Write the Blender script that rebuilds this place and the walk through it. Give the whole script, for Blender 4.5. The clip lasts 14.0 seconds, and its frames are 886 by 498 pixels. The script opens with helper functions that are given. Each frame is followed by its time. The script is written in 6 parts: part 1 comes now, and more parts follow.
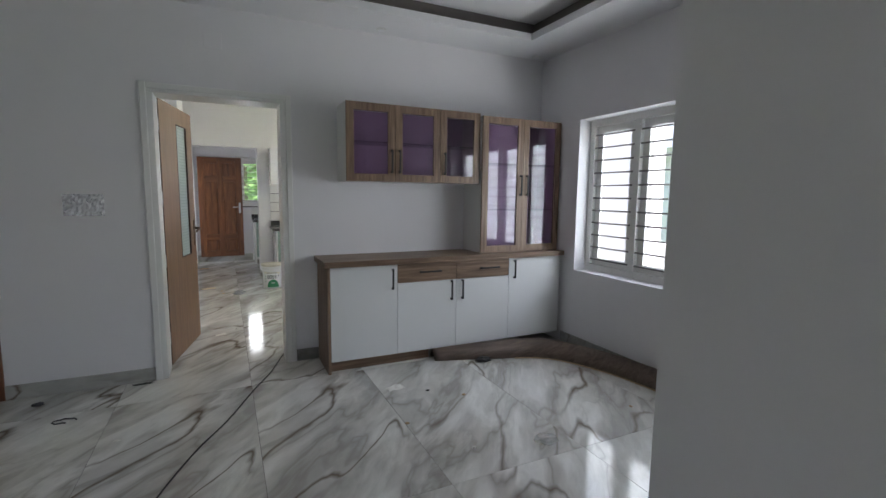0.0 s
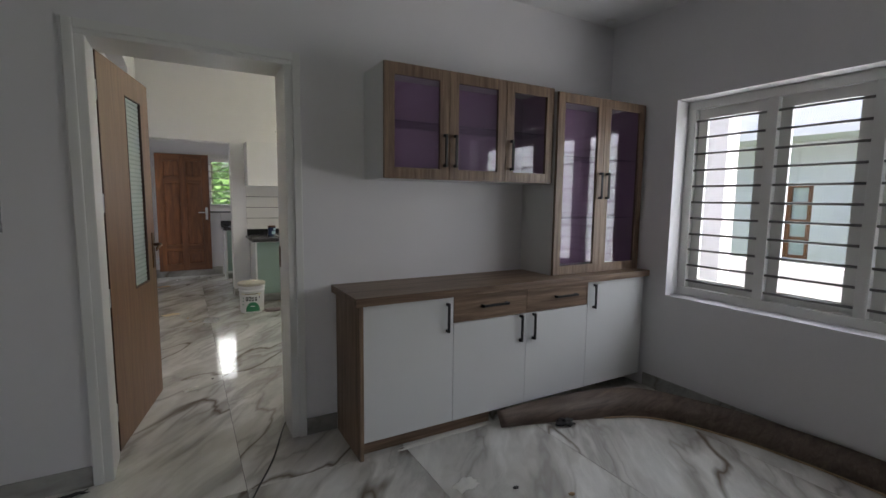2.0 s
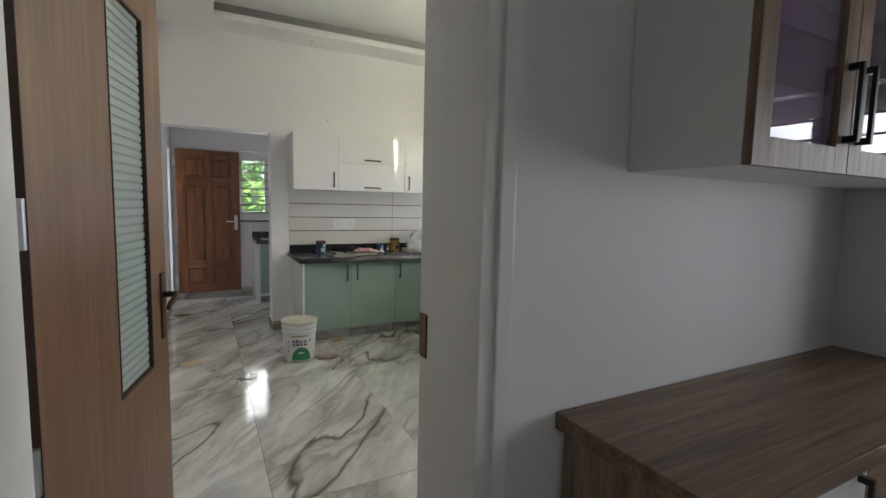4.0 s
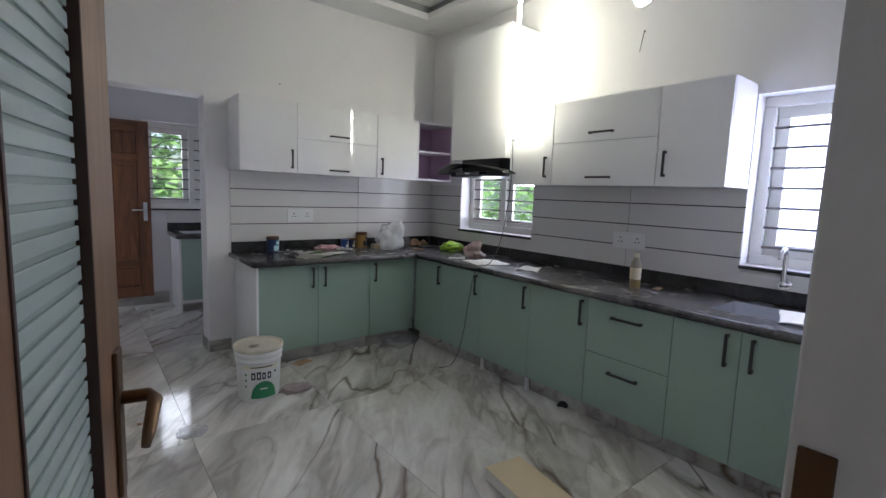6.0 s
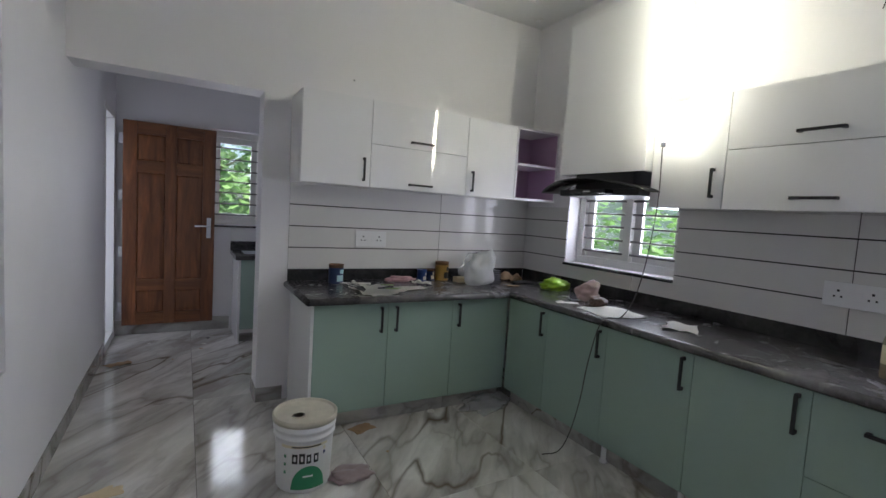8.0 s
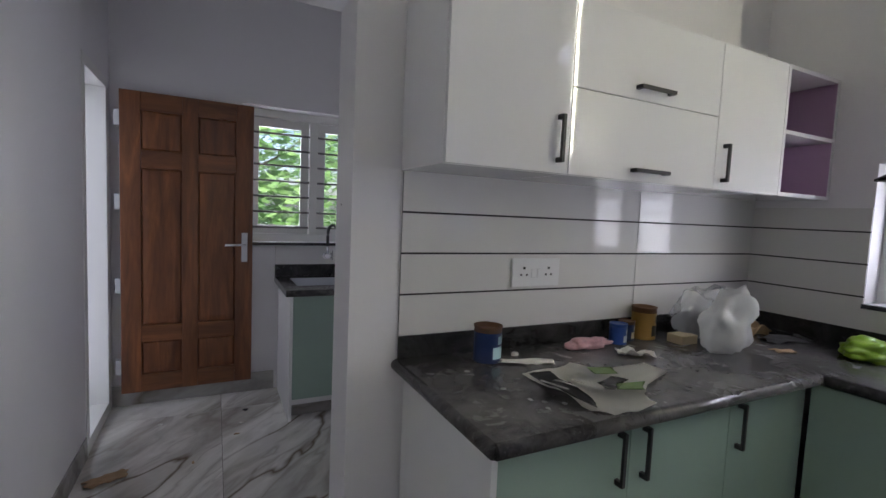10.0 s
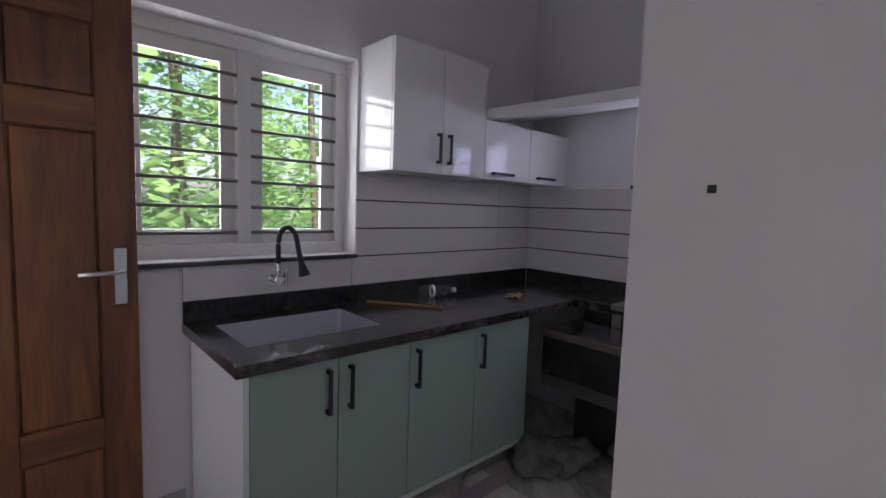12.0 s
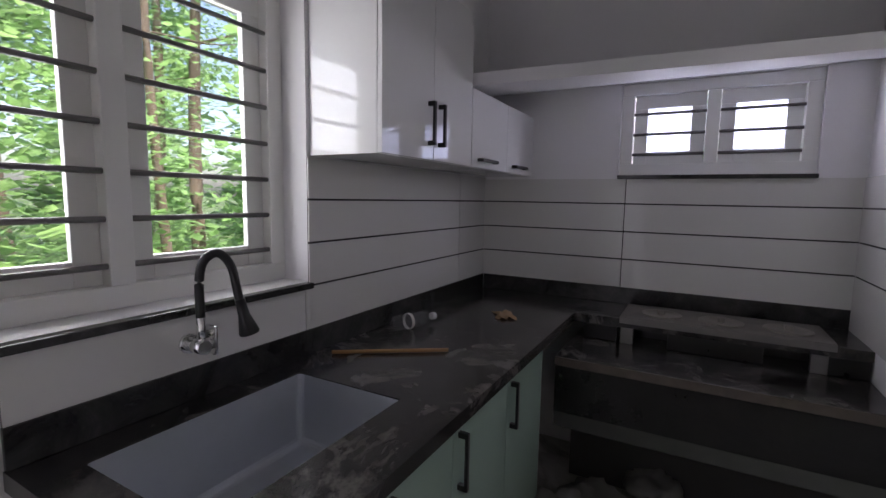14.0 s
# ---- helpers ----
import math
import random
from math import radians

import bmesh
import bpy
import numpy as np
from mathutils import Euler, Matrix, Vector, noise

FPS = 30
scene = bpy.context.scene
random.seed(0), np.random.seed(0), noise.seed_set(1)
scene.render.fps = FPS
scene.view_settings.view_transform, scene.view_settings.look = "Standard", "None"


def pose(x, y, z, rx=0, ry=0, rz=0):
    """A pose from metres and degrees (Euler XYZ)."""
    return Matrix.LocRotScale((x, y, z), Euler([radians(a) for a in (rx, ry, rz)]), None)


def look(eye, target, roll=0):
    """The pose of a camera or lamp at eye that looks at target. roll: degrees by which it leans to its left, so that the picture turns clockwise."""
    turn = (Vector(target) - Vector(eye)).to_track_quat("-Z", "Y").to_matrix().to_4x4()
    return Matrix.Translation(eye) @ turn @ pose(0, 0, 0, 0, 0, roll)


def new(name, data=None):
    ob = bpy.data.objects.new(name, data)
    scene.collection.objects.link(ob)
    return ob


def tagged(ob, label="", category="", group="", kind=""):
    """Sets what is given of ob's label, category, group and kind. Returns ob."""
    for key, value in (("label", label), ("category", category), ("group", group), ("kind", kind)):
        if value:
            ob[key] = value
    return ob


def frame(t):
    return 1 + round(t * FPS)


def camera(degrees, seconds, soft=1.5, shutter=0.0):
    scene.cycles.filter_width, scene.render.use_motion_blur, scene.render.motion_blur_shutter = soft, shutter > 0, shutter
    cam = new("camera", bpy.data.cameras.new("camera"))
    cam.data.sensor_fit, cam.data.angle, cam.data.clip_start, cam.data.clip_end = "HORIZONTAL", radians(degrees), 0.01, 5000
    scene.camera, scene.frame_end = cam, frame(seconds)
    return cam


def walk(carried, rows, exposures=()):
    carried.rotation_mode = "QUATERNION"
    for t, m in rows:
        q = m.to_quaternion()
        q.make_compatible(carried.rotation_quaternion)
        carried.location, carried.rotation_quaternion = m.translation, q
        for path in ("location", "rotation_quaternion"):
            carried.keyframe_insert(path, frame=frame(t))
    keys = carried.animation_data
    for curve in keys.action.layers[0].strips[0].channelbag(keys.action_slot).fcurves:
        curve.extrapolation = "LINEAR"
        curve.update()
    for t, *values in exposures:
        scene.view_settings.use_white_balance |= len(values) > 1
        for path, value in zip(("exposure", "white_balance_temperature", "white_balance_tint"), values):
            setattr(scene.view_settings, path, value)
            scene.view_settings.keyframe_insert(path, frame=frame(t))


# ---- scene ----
cam = camera(87.9, 14.0)
PATH = [
    (0, (0.367, 0.129, 1.413), (1.217, 1.924, 1.18), 0.7),
    (0.5, (0.426, 0.477, 1.409), (1.411, 2.204, 1.191), 1.0),
    (1, (0.436, 0.737, 1.412), (1.476, 2.433, 1.196), 1.4),
    (1.5, (0.323, 1.05, 1.42), (1.366, 2.743, 1.201), 0.8),
    (2, (0.283, 1.403, 1.406), (1.261, 3.135, 1.189), 0.7),
    (2.5, (0.285, 1.833, 1.433), (1.172, 3.618, 1.269), 0.8),
    (3, (0.287, 2.302, 1.419), (1.146, 4.103, 1.274), 1.4),
    (3.2, (0.28, 2.48, 1.419), (1.129, 4.285, 1.266), 1.6),
    (5.3, (0.138, 4.061, 1.412), (1.284, 5.681, 1.164), 1.4),
    (5.5, (0.118, 4.136, 1.419), (1.296, 5.734, 1.173), 1.7),
    (6, (0.058, 4.246, 1.414), (1.29, 5.804, 1.18), 2.1),
    (6.5, (0.093, 4.355, 1.416), (1.312, 5.925, 1.195), 2.1),
    (7, (0.251, 4.529, 1.404), (1.364, 6.18, 1.222), 2.7),
    (7.2, (0.305, 4.616, 1.403), (1.381, 6.293, 1.233), 3.0),
    (9.5, (0.469, 6.421, 1.396), (1.372, 8.199, 1.239), 2.8),
    (10, (0.454, 6.886, 1.401), (1.34, 8.672, 1.251), 2.5),
    (10.5, (0.367, 7.309, 1.399), (1.275, 9.084, 1.241), 2.0),
    (11, (0.336, 7.692, 1.391), (1.298, 9.438, 1.233), 1.5),
    (11.5, (0.383, 8.091, 1.402), (1.412, 9.799, 1.243), 1.8),
    (12, (0.384, 8.445, 1.394), (1.726, 9.918, 1.216), 2.0),
    (12.5, (0.485, 8.668, 1.425), (2.03, 9.922, 1.229), 2.5),
    (13, (0.586, 8.966, 1.412), (2.268, 10.032, 1.222), 2.2),
    (13.5, (0.56, 9.207, 1.41), (2.303, 10.167, 1.212), 1.4),
    (14, (0.523, 9.397, 1.431), (2.264, 10.357, 1.213), 1.0),
]
walk(cam, [(t, look(eye, target, roll)) for t, eye, target, roll in PATH], [(0, 2.45, 6350, 12), (1, 2.12, 6450, 12), (2, 1.9, 6650, 14), (3.2, 2.15, 6850, 10), (5.3, 1.93, 5900, 18), (7.2, 1.75, 5950, 18), (10, 1.75, 6100, 19), (11.5, 1.8, 6500, 22), (12, 1.9, 6350, 22), (13, 1.9, 6250, 22), (14, 1.85, 6550, 20)])

# ---- world, sun, window light ----
world = bpy.data.worlds.new("sky")
scene.world = world
world.use_nodes = True
_wn = world.node_tree
_bg = _wn.nodes["Background"]
_sky = _wn.nodes.new("ShaderNodeTexSky")
_sky.sky_type, _sky.sun_disc = "NISHITA", False
_sky.sun_elevation, _sky.sun_rotation, _sky.dust_density = radians(66), radians(186), 3.0
_bg.inputs["Strength"].default_value = 0.12
_wn.links.new(_sky.outputs[0], _bg.inputs[0])

_sun = bpy.data.lights.new("sun", "SUN")
_sun.energy, _sun.angle, _sun.color = 4.0, radians(12), (1.0, 0.95, 0.88)
sun = new("sun", _sun)
sun.matrix_world = look((0, 0, 30), (1.4, 13.3, 0))


def window_light(name, eye, target, w, h, power, color=(0.90, 0.95, 1.0)):
    lamp = bpy.data.lights.new(name, "AREA")
    lamp.shape, lamp.size, lamp.size_y, lamp.energy, lamp.color = "RECTANGLE", w, h, power, color
    ob = new(name, lamp)
    ob.matrix_world = look(eye, target)
    return ob


window_light("dining_window_light", (3.535, 2.45, 1.42), (0, 2.45, 1.2), 2.0, 1.25, 9.5)
window_light("work_window_light", (1.15, 11.10, 1.66), (1.15, 5, 1.4), 1.1, 0.9, 6.6, (0.97, 0.98, 1.0))
window_light("sink_window_light", (3.392, 4.965, 1.56), (0, 4.965, 1.2), 0.5, 0.9, 6.5, (0.92, 0.94, 1.0))
window_light("hood_window_light", (3.392, 7.43, 1.38), (0, 7.43, 1.1), 0.85, 0.5, 5.0, (0.95, 0.96, 1.0))
window_light("high_window_light", (3.30, 9.38, 1.82), (0, 9.38, 1.5), 0.75, 0.38, 2.6, (0.92, 0.92, 1.0))
window_light("yard_door_light", (-0.34, 10.18, 1.1), (3, 10.18, 1.0), 0.5, 1.9, 0.9, (0.90, 0.90, 1.0))

# ---- materials ----


class Shade:
    """Small wrapper round a node tree with a Principled surface."""

    def __init__(self, name, rough=0.5, metal=0.0, color=(0.8, 0.8, 0.8)):
        self.m = bpy.data.materials.new(name)
        self.m.use_nodes = True
        self.t = self.m.node_tree
        self.p = self.t.nodes["Principled BSDF"]
        self.set("Roughness", rough)
        self.set("Metallic", metal)
        self.set("Base Color", (*color, 1))

    def set(self, key, v):
        self.p.inputs[key].default_value = v

    def n(self, kind, **kw):
        node = self.t.nodes.new(kind)
        for k, v in kw.items():
            node.inputs[k.replace("_", " ")].default_value = v
        return node

    def l(self, a, b):
        self.t.links.new(a, b)

    def coords(self, scale=(1, 1, 1), random_offset=0.0, space="Object"):
        tc = self.n("ShaderNodeTexCoord")
        mp = self.n("ShaderNodeMapping")
        mp.inputs["Scale"].default_value = scale
        self.l(tc.outputs[space], mp.inputs["Vector"])
        if random_offset:
            oi = self.n("ShaderNodeObjectInfo")
            ml = self.n("ShaderNodeVectorMath")
            ml.operation = "MULTIPLY"
            ml.inputs[1].default_value = (random_offset, random_offset * 1.7, random_offset * 0.6)
            cb = self.n("ShaderNodeCombineXYZ")
            for k in range(3):
                self.l(oi.outputs["Random"], cb.inputs[k])
            self.l(cb.outputs[0], ml.inputs[0])
            self.l(ml.outputs[0], mp.inputs["Location"])
        return mp.outputs[0]

    def noise(self, vec, scale, detail=4, rough=0.55, distortion=0.0):
        nz = self.n("ShaderNodeTexNoise", Scale=scale, Detail=detail, Roughness=rough, Distortion=distortion)
        self.l(vec, nz.inputs["Vector"])
        return nz.outputs["Fac"]

    def ramp(self, fac, stops):
        r = self.n("ShaderNodeValToRGB")
        e = r.color_ramp.elements
        while len(e) < len(stops):
            e.new(0.5)
        for el, (pos, col) in zip(e, stops):
            el.position, el.color = pos, (*col, 1) if len(col) == 3 else col
        self.l(fac, r.inputs["Fac"])
        return r.outputs["Color"]

    def mix(self, fac, a, b, mode="MIX"):
        mx = self.t.nodes.new("ShaderNodeMix")
        mx.data_type, mx.blend_type = "RGBA", mode
        for sock, v in ((mx.inputs["Factor"], fac), (mx.inputs["A"], a), (mx.inputs["B"], b)):
            if isinstance(v, (int, float)):
                sock.default_value = v
            elif isinstance(v, tuple):
                sock.default_value = (*v, 1)
            else:
                self.l(v, sock)
        return mx.outputs["Result"]

    def bump(self, height, strength, dist=0.01):
        b = self.n("ShaderNodeBump", Strength=strength, Distance=dist)
        self.l(height, b.inputs["Height"])
        self.l(b.outputs[0], self.p.inputs["Normal"])

    def rough_from(self, fac, a, b):
        mr = self.n("ShaderNodeMapRange")
        mr.inputs["To Min"].default_value, mr.inputs["To Max"].default_value = a, b
        self.l(fac, mr.inputs["Value"])
        self.l(mr.outputs[0], self.p.inputs["Roughness"])

    def base(self, col):
        self.l(col, self.p.inputs["Base Color"])
        return self


def plaster(name, col, dirt=0.06):
    s = Shade(name, 0.62)
    v = s.coords()
    big = s.noise(v, 0.9, 3)
    fine = s.noise(v, 34, 5)
    dark = tuple(c * (1 - dirt) for c in col)
    s.base(s.mix(s.noise(v, 5, 4), s.ramp(big, [(0.3, dark), (0.7, col)]), col))
    s.bump(fine, 0.10, 0.004)
    return s.m


def painted(name, col, rough=0.3, grain=0.04):
    s = Shade(name, rough)
    v = s.coords()
    s.base(s.mix(s.noise(v, 3, 4), tuple(c * (1 - grain) for c in col), col))
    s.rough_from(s.noise(v, 40, 3), rough * 0.94, rough * 1.08)
    s.bump(s.noise(v, 60, 3), 0.03, 0.002)
    return s.m


def marble(name, heading, tone=1.0):
    """Glossy pale porcelain: grey cloud bands and thin brown cracks that run along one heading."""
    s = Shade(name, 0.07)
    v = s.coords((1, 1, 1), 23.0)
    turn = s.n("ShaderNodeMapping")
    turn.inputs["Rotation"].default_value = (0, 0, radians(-heading))
    s.l(v, turn.inputs["Vector"])
    pull = s.n("ShaderNodeMapping")
    pull.inputs["Scale"].default_value = (0.30, 1.0, 1.0)
    s.l(turn.outputs[0], pull.inputs["Vector"])
    v2 = pull.outputs[0]

    def warped(scale, amount):
        w = s.n("ShaderNodeTexNoise", Scale=scale, Detail=4, Roughness=0.55)
        s.l(v2, w.inputs["Vector"])
        add = s.n("ShaderNodeVectorMath")
        add.operation = "MULTIPLY_ADD"
        add.inputs[1].default_value = (amount, amount, amount)
        s.l(w.outputs["Color"], add.inputs[0])
        s.l(v2, add.inputs[2])
        return add.outputs[0]

    soft, crisp = warped(1.7, 0.60), warped(2.2, 0.26)

    def ridge(vec, scale, detail, stops):
        sub = s.n("ShaderNodeMath")
        sub.operation = "SUBTRACT"
        sub.inputs[1].default_value = 0.5
        s.l(s.noise(vec, scale, detail, 0.5), sub.inputs[0])
        ab = s.n("ShaderNodeMath")
        ab.operation = "ABSOLUTE"
        s.l(sub.outputs[0], ab.inputs[0])
        return s.ramp(ab.outputs[0], [(p, (c, c, c)) for p, c in stops])

    pale = tuple(c * tone for c in (0.80, 0.79, 0.745))
    mid = tuple(c * tone for c in (0.64, 0.63, 0.585))
    grey = tuple(c * tone for c in (0.43, 0.42, 0.39))
    cloud = s.ramp(s.noise(soft, 2.4, 8, 0.66), [(0.33, grey), (0.46, mid), (0.58, pale)])
    halo = ridge(soft, 1.9, 4, [(0.0, 0.75), (0.02, 0.42), (0.085, 0.0)])
    cloud = s.mix(halo, cloud, tuple(c * tone for c in (0.29, 0.265, 0.23)))
    fine = ridge(soft, 4.0, 5, [(0.0, 0.5), (0.02, 0.2), (0.06, 0.0)])
    cloud = s.mix(s.mix(1.0, fine, s.ramp(s.noise(v2, 2.2, 3), [(0.45, (0, 0, 0)), (0.62, (1, 1, 1))]), "MULTIPLY"), cloud, tuple(c * tone for c in (0.27, 0.25, 0.22)))
    gate = s.ramp(s.noise(v2, 1.0, 2), [(0.40, (0, 0, 0)), (0.54, (1, 1, 1))])
    crack = ridge(crisp, 1.5, 2.2, [(0.0, 0.95), (0.004, 0.6), (0.012, 0.0)])
    s.base(s.mix(s.mix(1.0, crack, gate, "MULTIPLY"), cloud, (0.125, 0.09, 0.058)))
    s.rough_from(s.noise(s.coords(), 6, 6, 0.65), 0.02, 0.17)
    return s.m


def granite(name, dark, light, dust=0.35, rough=0.14, smears=0.0):
    """Polished stone with flecks, a film of dust and, if smears is set, wiped-on cement stains."""
    s = Shade(name, rough)
    v = s.coords()
    a = s.noise(v, 7, 8, 0.7, 1.2)
    fl = s.noise(v, 90, 3)
    base = s.ramp(a, [(0.42, dark), (0.6, tuple((x + y) / 2 for x, y in zip(dark, light))), (0.72, light)])
    base = s.mix(s.ramp(fl, [(0.62, (0, 0, 0)), (0.72, (0.5, 0.5, 0.5))]), base, light)
    dn = s.ramp(s.noise(v, 3.1, 5, 0.6), [(0.42, (0, 0, 0)), (0.75, (dust, dust, dust))])
    col = s.mix(dn, base, (0.30, 0.29, 0.28))
    worn = s.noise(v, 3.1, 7, 0.68)
    if smears:
        st = s.noise(v, 4.2, 10, 0.74, 0.7)
        col = s.mix(s.ramp(st, [(0.52, (0, 0, 0)), (0.60, (smears, smears, smears)), (0.66, (smears * 0.35,) * 3), (0.74, (smears, smears, smears))]), col, (0.20, 0.185, 0.175))
        worn = st
    s.base(col)
    s.rough_from(worn, rough * 0.5, rough * 2.6)
    return s.m


def wood(name, dark, light, axis="z", scale=1.0, rough=0.4, streak=14, coat=0.0):
    s = Shade(name, rough)
    st = {"x": (1.0, streak, streak), "y": (streak, 1.0, streak), "z": (streak, streak, 1.0)}[axis]
    v = s.coords(tuple(c * scale for c in st), 7.0)
    a = s.noise(v, 1.4, 6, 0.62, 0.9)
    b = s.noise(v, 6.0, 4, 0.6, 0.3)
    mid = tuple((p + q) / 2 for p, q in zip(dark, light))
    col = s.ramp(a, [(0.32, dark), (0.5, mid), (0.68, light)])
    s.base(s.mix(s.ramp(b, [(0.4, (0, 0, 0)), (0.75, (0.5, 0.5, 0.5))]), col, dark))
    s.rough_from(b, rough * 0.8, rough * 1.25)
    s.bump(b, 0.08, 0.002)
    s.set("Coat Weight", coat)
    s.set("Coat Roughness", 0.2)
    return s.m


def metal(name, col, rough, scuff=0.3):
    s = Shade(name, rough, 1.0, col)
    v = s.coords()
    s.rough_from(s.noise(v, 14, 5), rough * (1 - scuff), rough * (1 + scuff * 2))
    return s.m


def plain(name, col, rough=0.5, vary=0.12, scale=12.0):
    s = Shade(name, rough)
    v = s.coords()
    s.base(s.mix(s.noise(v, scale, 5), tuple(c * (1 - vary) for c in col), tuple(min(1, c * (1 + vary * 0.5)) for c in col)))
    s.bump(s.noise(v, scale * 5, 4), 0.06, 0.002)
    return s.m


def clear_glass(name, tint=(1, 1, 1), gloss=0.06):
    """Thin pane: mostly see-through, with a mirror film whose weight grows towards grazing sight."""
    s = Shade(name)
    tr = s.n("ShaderNodeBsdfTransparent")
    tr.inputs["Color"].default_value = (*tint, 1)
    gl = s.n("ShaderNodeBsdfGlossy", Roughness=0.01)
    lw = s.n("ShaderNodeLayerWeight", Blend=0.5)
    pw = s.n("ShaderNodeMath")
    pw.operation = "POWER"
    pw.inputs[1].default_value = 4.0
    s.l(lw.outputs["Facing"], pw.inputs[0])
    mr = s.n("ShaderNodeMapRange")
    mr.inputs["To Min"].default_value, mr.inputs["To Max"].default_value = gloss, 0.9
    s.l(pw.outputs[0], mr.inputs["Value"])
    mx = s.n("ShaderNodeMixShader")
    s.l(mr.outputs[0], mx.inputs[0])
    s.l(tr.outputs[0], mx.inputs[1])
    s.l(gl.outputs[0], mx.inputs[2])
    s.l(mx.outputs[0], s.t.nodes["Material Output"].inputs["Surface"])
    return s.m


def frosted_glass(name, col):
    s = Shade(name)
    tl = s.n("ShaderNodeBsdfTranslucent")
    tl.inputs["Color"].default_value = (*col, 1)
    tr = s.n("ShaderNodeBsdfTransparent")
    tr.inputs["Color"].default_value = (*col, 1)
    gl = s.n("ShaderNodeBsdfGlossy", Roughness=0.15)
    m1 = s.n("ShaderNodeMixShader", Fac=0.25)
    m2 = s.n("ShaderNodeMixShader", Fac=0.06)
    s.l(tl.outputs[0], m1.inputs[1])
    s.l(tr.outputs[0], m1.inputs[2])
    s.l(m1.outputs[0], m2.inputs[1])
    s.l(gl.outputs[0], m2.inputs[2])
    s.l(m2.outputs[0], s.t.nodes["Material Output"].inputs["Surface"])
    return s.m


def ribbed_glass(name, col):
    """Milky patterned glass: part of the light is thrown back, part comes through."""
    s = Shade(name, 0.18, color=col)
    v = s.coords()
    s.bump(s.noise(v, 45, 3), 0.25, 0.002)
    tl = s.n("ShaderNodeBsdfTranslucent")
    tl.inputs["Color"].default_value = (*col, 1)
    mx = s.n("ShaderNodeMixShader", Fac=0.4)
    s.l(s.p.outputs[0], mx.inputs[1])
    s.l(tl.outputs[0], mx.inputs[2])
    s.l(mx.outputs[0], s.t.nodes["Material Output"].inputs["Surface"])
    return s.m


def glow(name, col, strength):
    s = Shade(name, 0.4, color=col)
    s.p.inputs["Emission Color"].default_value = (*col, 1)
    s.p.inputs["Emission Strength"].default_value = strength
    return s.m


def leafy(name, dark, light):
    s = Shade(name, 0.45)
    geo = s.n("ShaderNodeNewGeometry")
    s.base(s.ramp(geo.outputs["Random Per Island"], [(0.0, dark), (0.6, light), (1.0, tuple(c * 1.35 for c in light))]))
    tl = s.n("ShaderNodeBsdfTranslucent")
    tl.inputs["Color"].default_value = (*[min(0.9, c * 1.7) for c in light], 1)
    mx = s.n("ShaderNodeMixShader", Fac=0.4)
    s.l(s.p.outputs[0], mx.inputs[1])
    s.l(tl.outputs[0], mx.inputs[2])
    s.l(mx.outputs[0], s.t.nodes["Material Output"].inputs["Surface"])
    return s.m


WALL = plaster("white_wall_paint", (0.80, 0.79, 0.80))
CEIL = plaster("white_ceiling_paint", (0.80, 0.80, 0.80), 0.03)
# Grey puts the kitchen tray's shadow line into the cove colour.
COVE_SHADE = plaster("shadow_line_grey", (0.34, 0.34, 0.34))
COVE = plaster("brown_grey_cove", (0.16, 0.14, 0.13))
FRAME_WHITE = painted("white_enamel", (0.80, 0.80, 0.77), 0.33)
MARBLE = marble("veined_marble_tile", 52)
MARBLE_SKIRT = marble("veined_marble_skirting", 20, 0.62)
GROUT = plain("grey_grout", (0.16, 0.15, 0.14), 0.8)
GRANITE_GREY = granite("grey_granite", (0.030, 0.028, 0.029), (0.13, 0.122, 0.122), 0.50, 0.16, 0.10)
GRANITE_BLACK = granite("black_granite", (0.008, 0.008, 0.009), (0.055, 0.048, 0.044), 0.16, 0.11, 0.45)
# Darkest of the granites, for the hearth front, blocks and back slab.
NEAR_BLACK = granite("near_black_granite", (0.006, 0.006, 0.006), (0.014, 0.012, 0.012), 0.01, 0.2)
UPSTAND = granite("black_granite_upstand", (0.012, 0.012, 0.012), (0.05, 0.05, 0.05), 0.12, 0.13)
GREEN = painted("sage_green_laminate", (0.32, 0.43, 0.365), 0.25)
GLOSS_WHITE = painted("gloss_white_acrylic", (0.80, 0.80, 0.81), 0.035, 0.01)
MATT_WHITE = painted("white_laminate", (0.78, 0.79, 0.78), 0.22)
CARCASS = painted("white_board", (0.74, 0.74, 0.72), 0.45)
MAUVE = painted("mauve_laminate", (0.54, 0.37, 0.52), 0.35)
WALNUT_Z = wood("walnut_laminate_upright", (0.115, 0.068, 0.042), (0.34, 0.235, 0.155), "z", 1.0, 0.42, 22)
WALNUT_X = wood("walnut_laminate_level", (0.115, 0.068, 0.042), (0.33, 0.225, 0.150), "x", 1.0, 0.42, 22)
WALNUT_DULL = wood("dull_walnut_strip", (0.075, 0.052, 0.040), (0.20, 0.145, 0.110), "x", 1.0, 0.5, 16)
TEAK_Z = wood("varnished_teak", (0.080, 0.026, 0.010), (0.27, 0.100, 0.034), "z", 1.0, 0.34, 9, 0.25)
TEAK_X = wood("varnished_teak_rail", (0.085, 0.028, 0.010), (0.25, 0.095, 0.033), "x", 1.0, 0.34, 9, 0.25)
LEAF_BROWN = wood("brown_door_laminate", (0.155, 0.075, 0.036), (0.25, 0.132, 0.070), "z", 1.0, 0.38, 18)
DOOR_EDGE = plain("dark_door_edge", (0.05, 0.022, 0.014), 0.5)
PINE = wood("pale_wood", (0.36, 0.24, 0.13), (0.55, 0.42, 0.26), "x", 1.0, 0.6, 10)
BLACK = plain("matt_black_metal", (0.014, 0.014, 0.015), 0.38, 0.2)
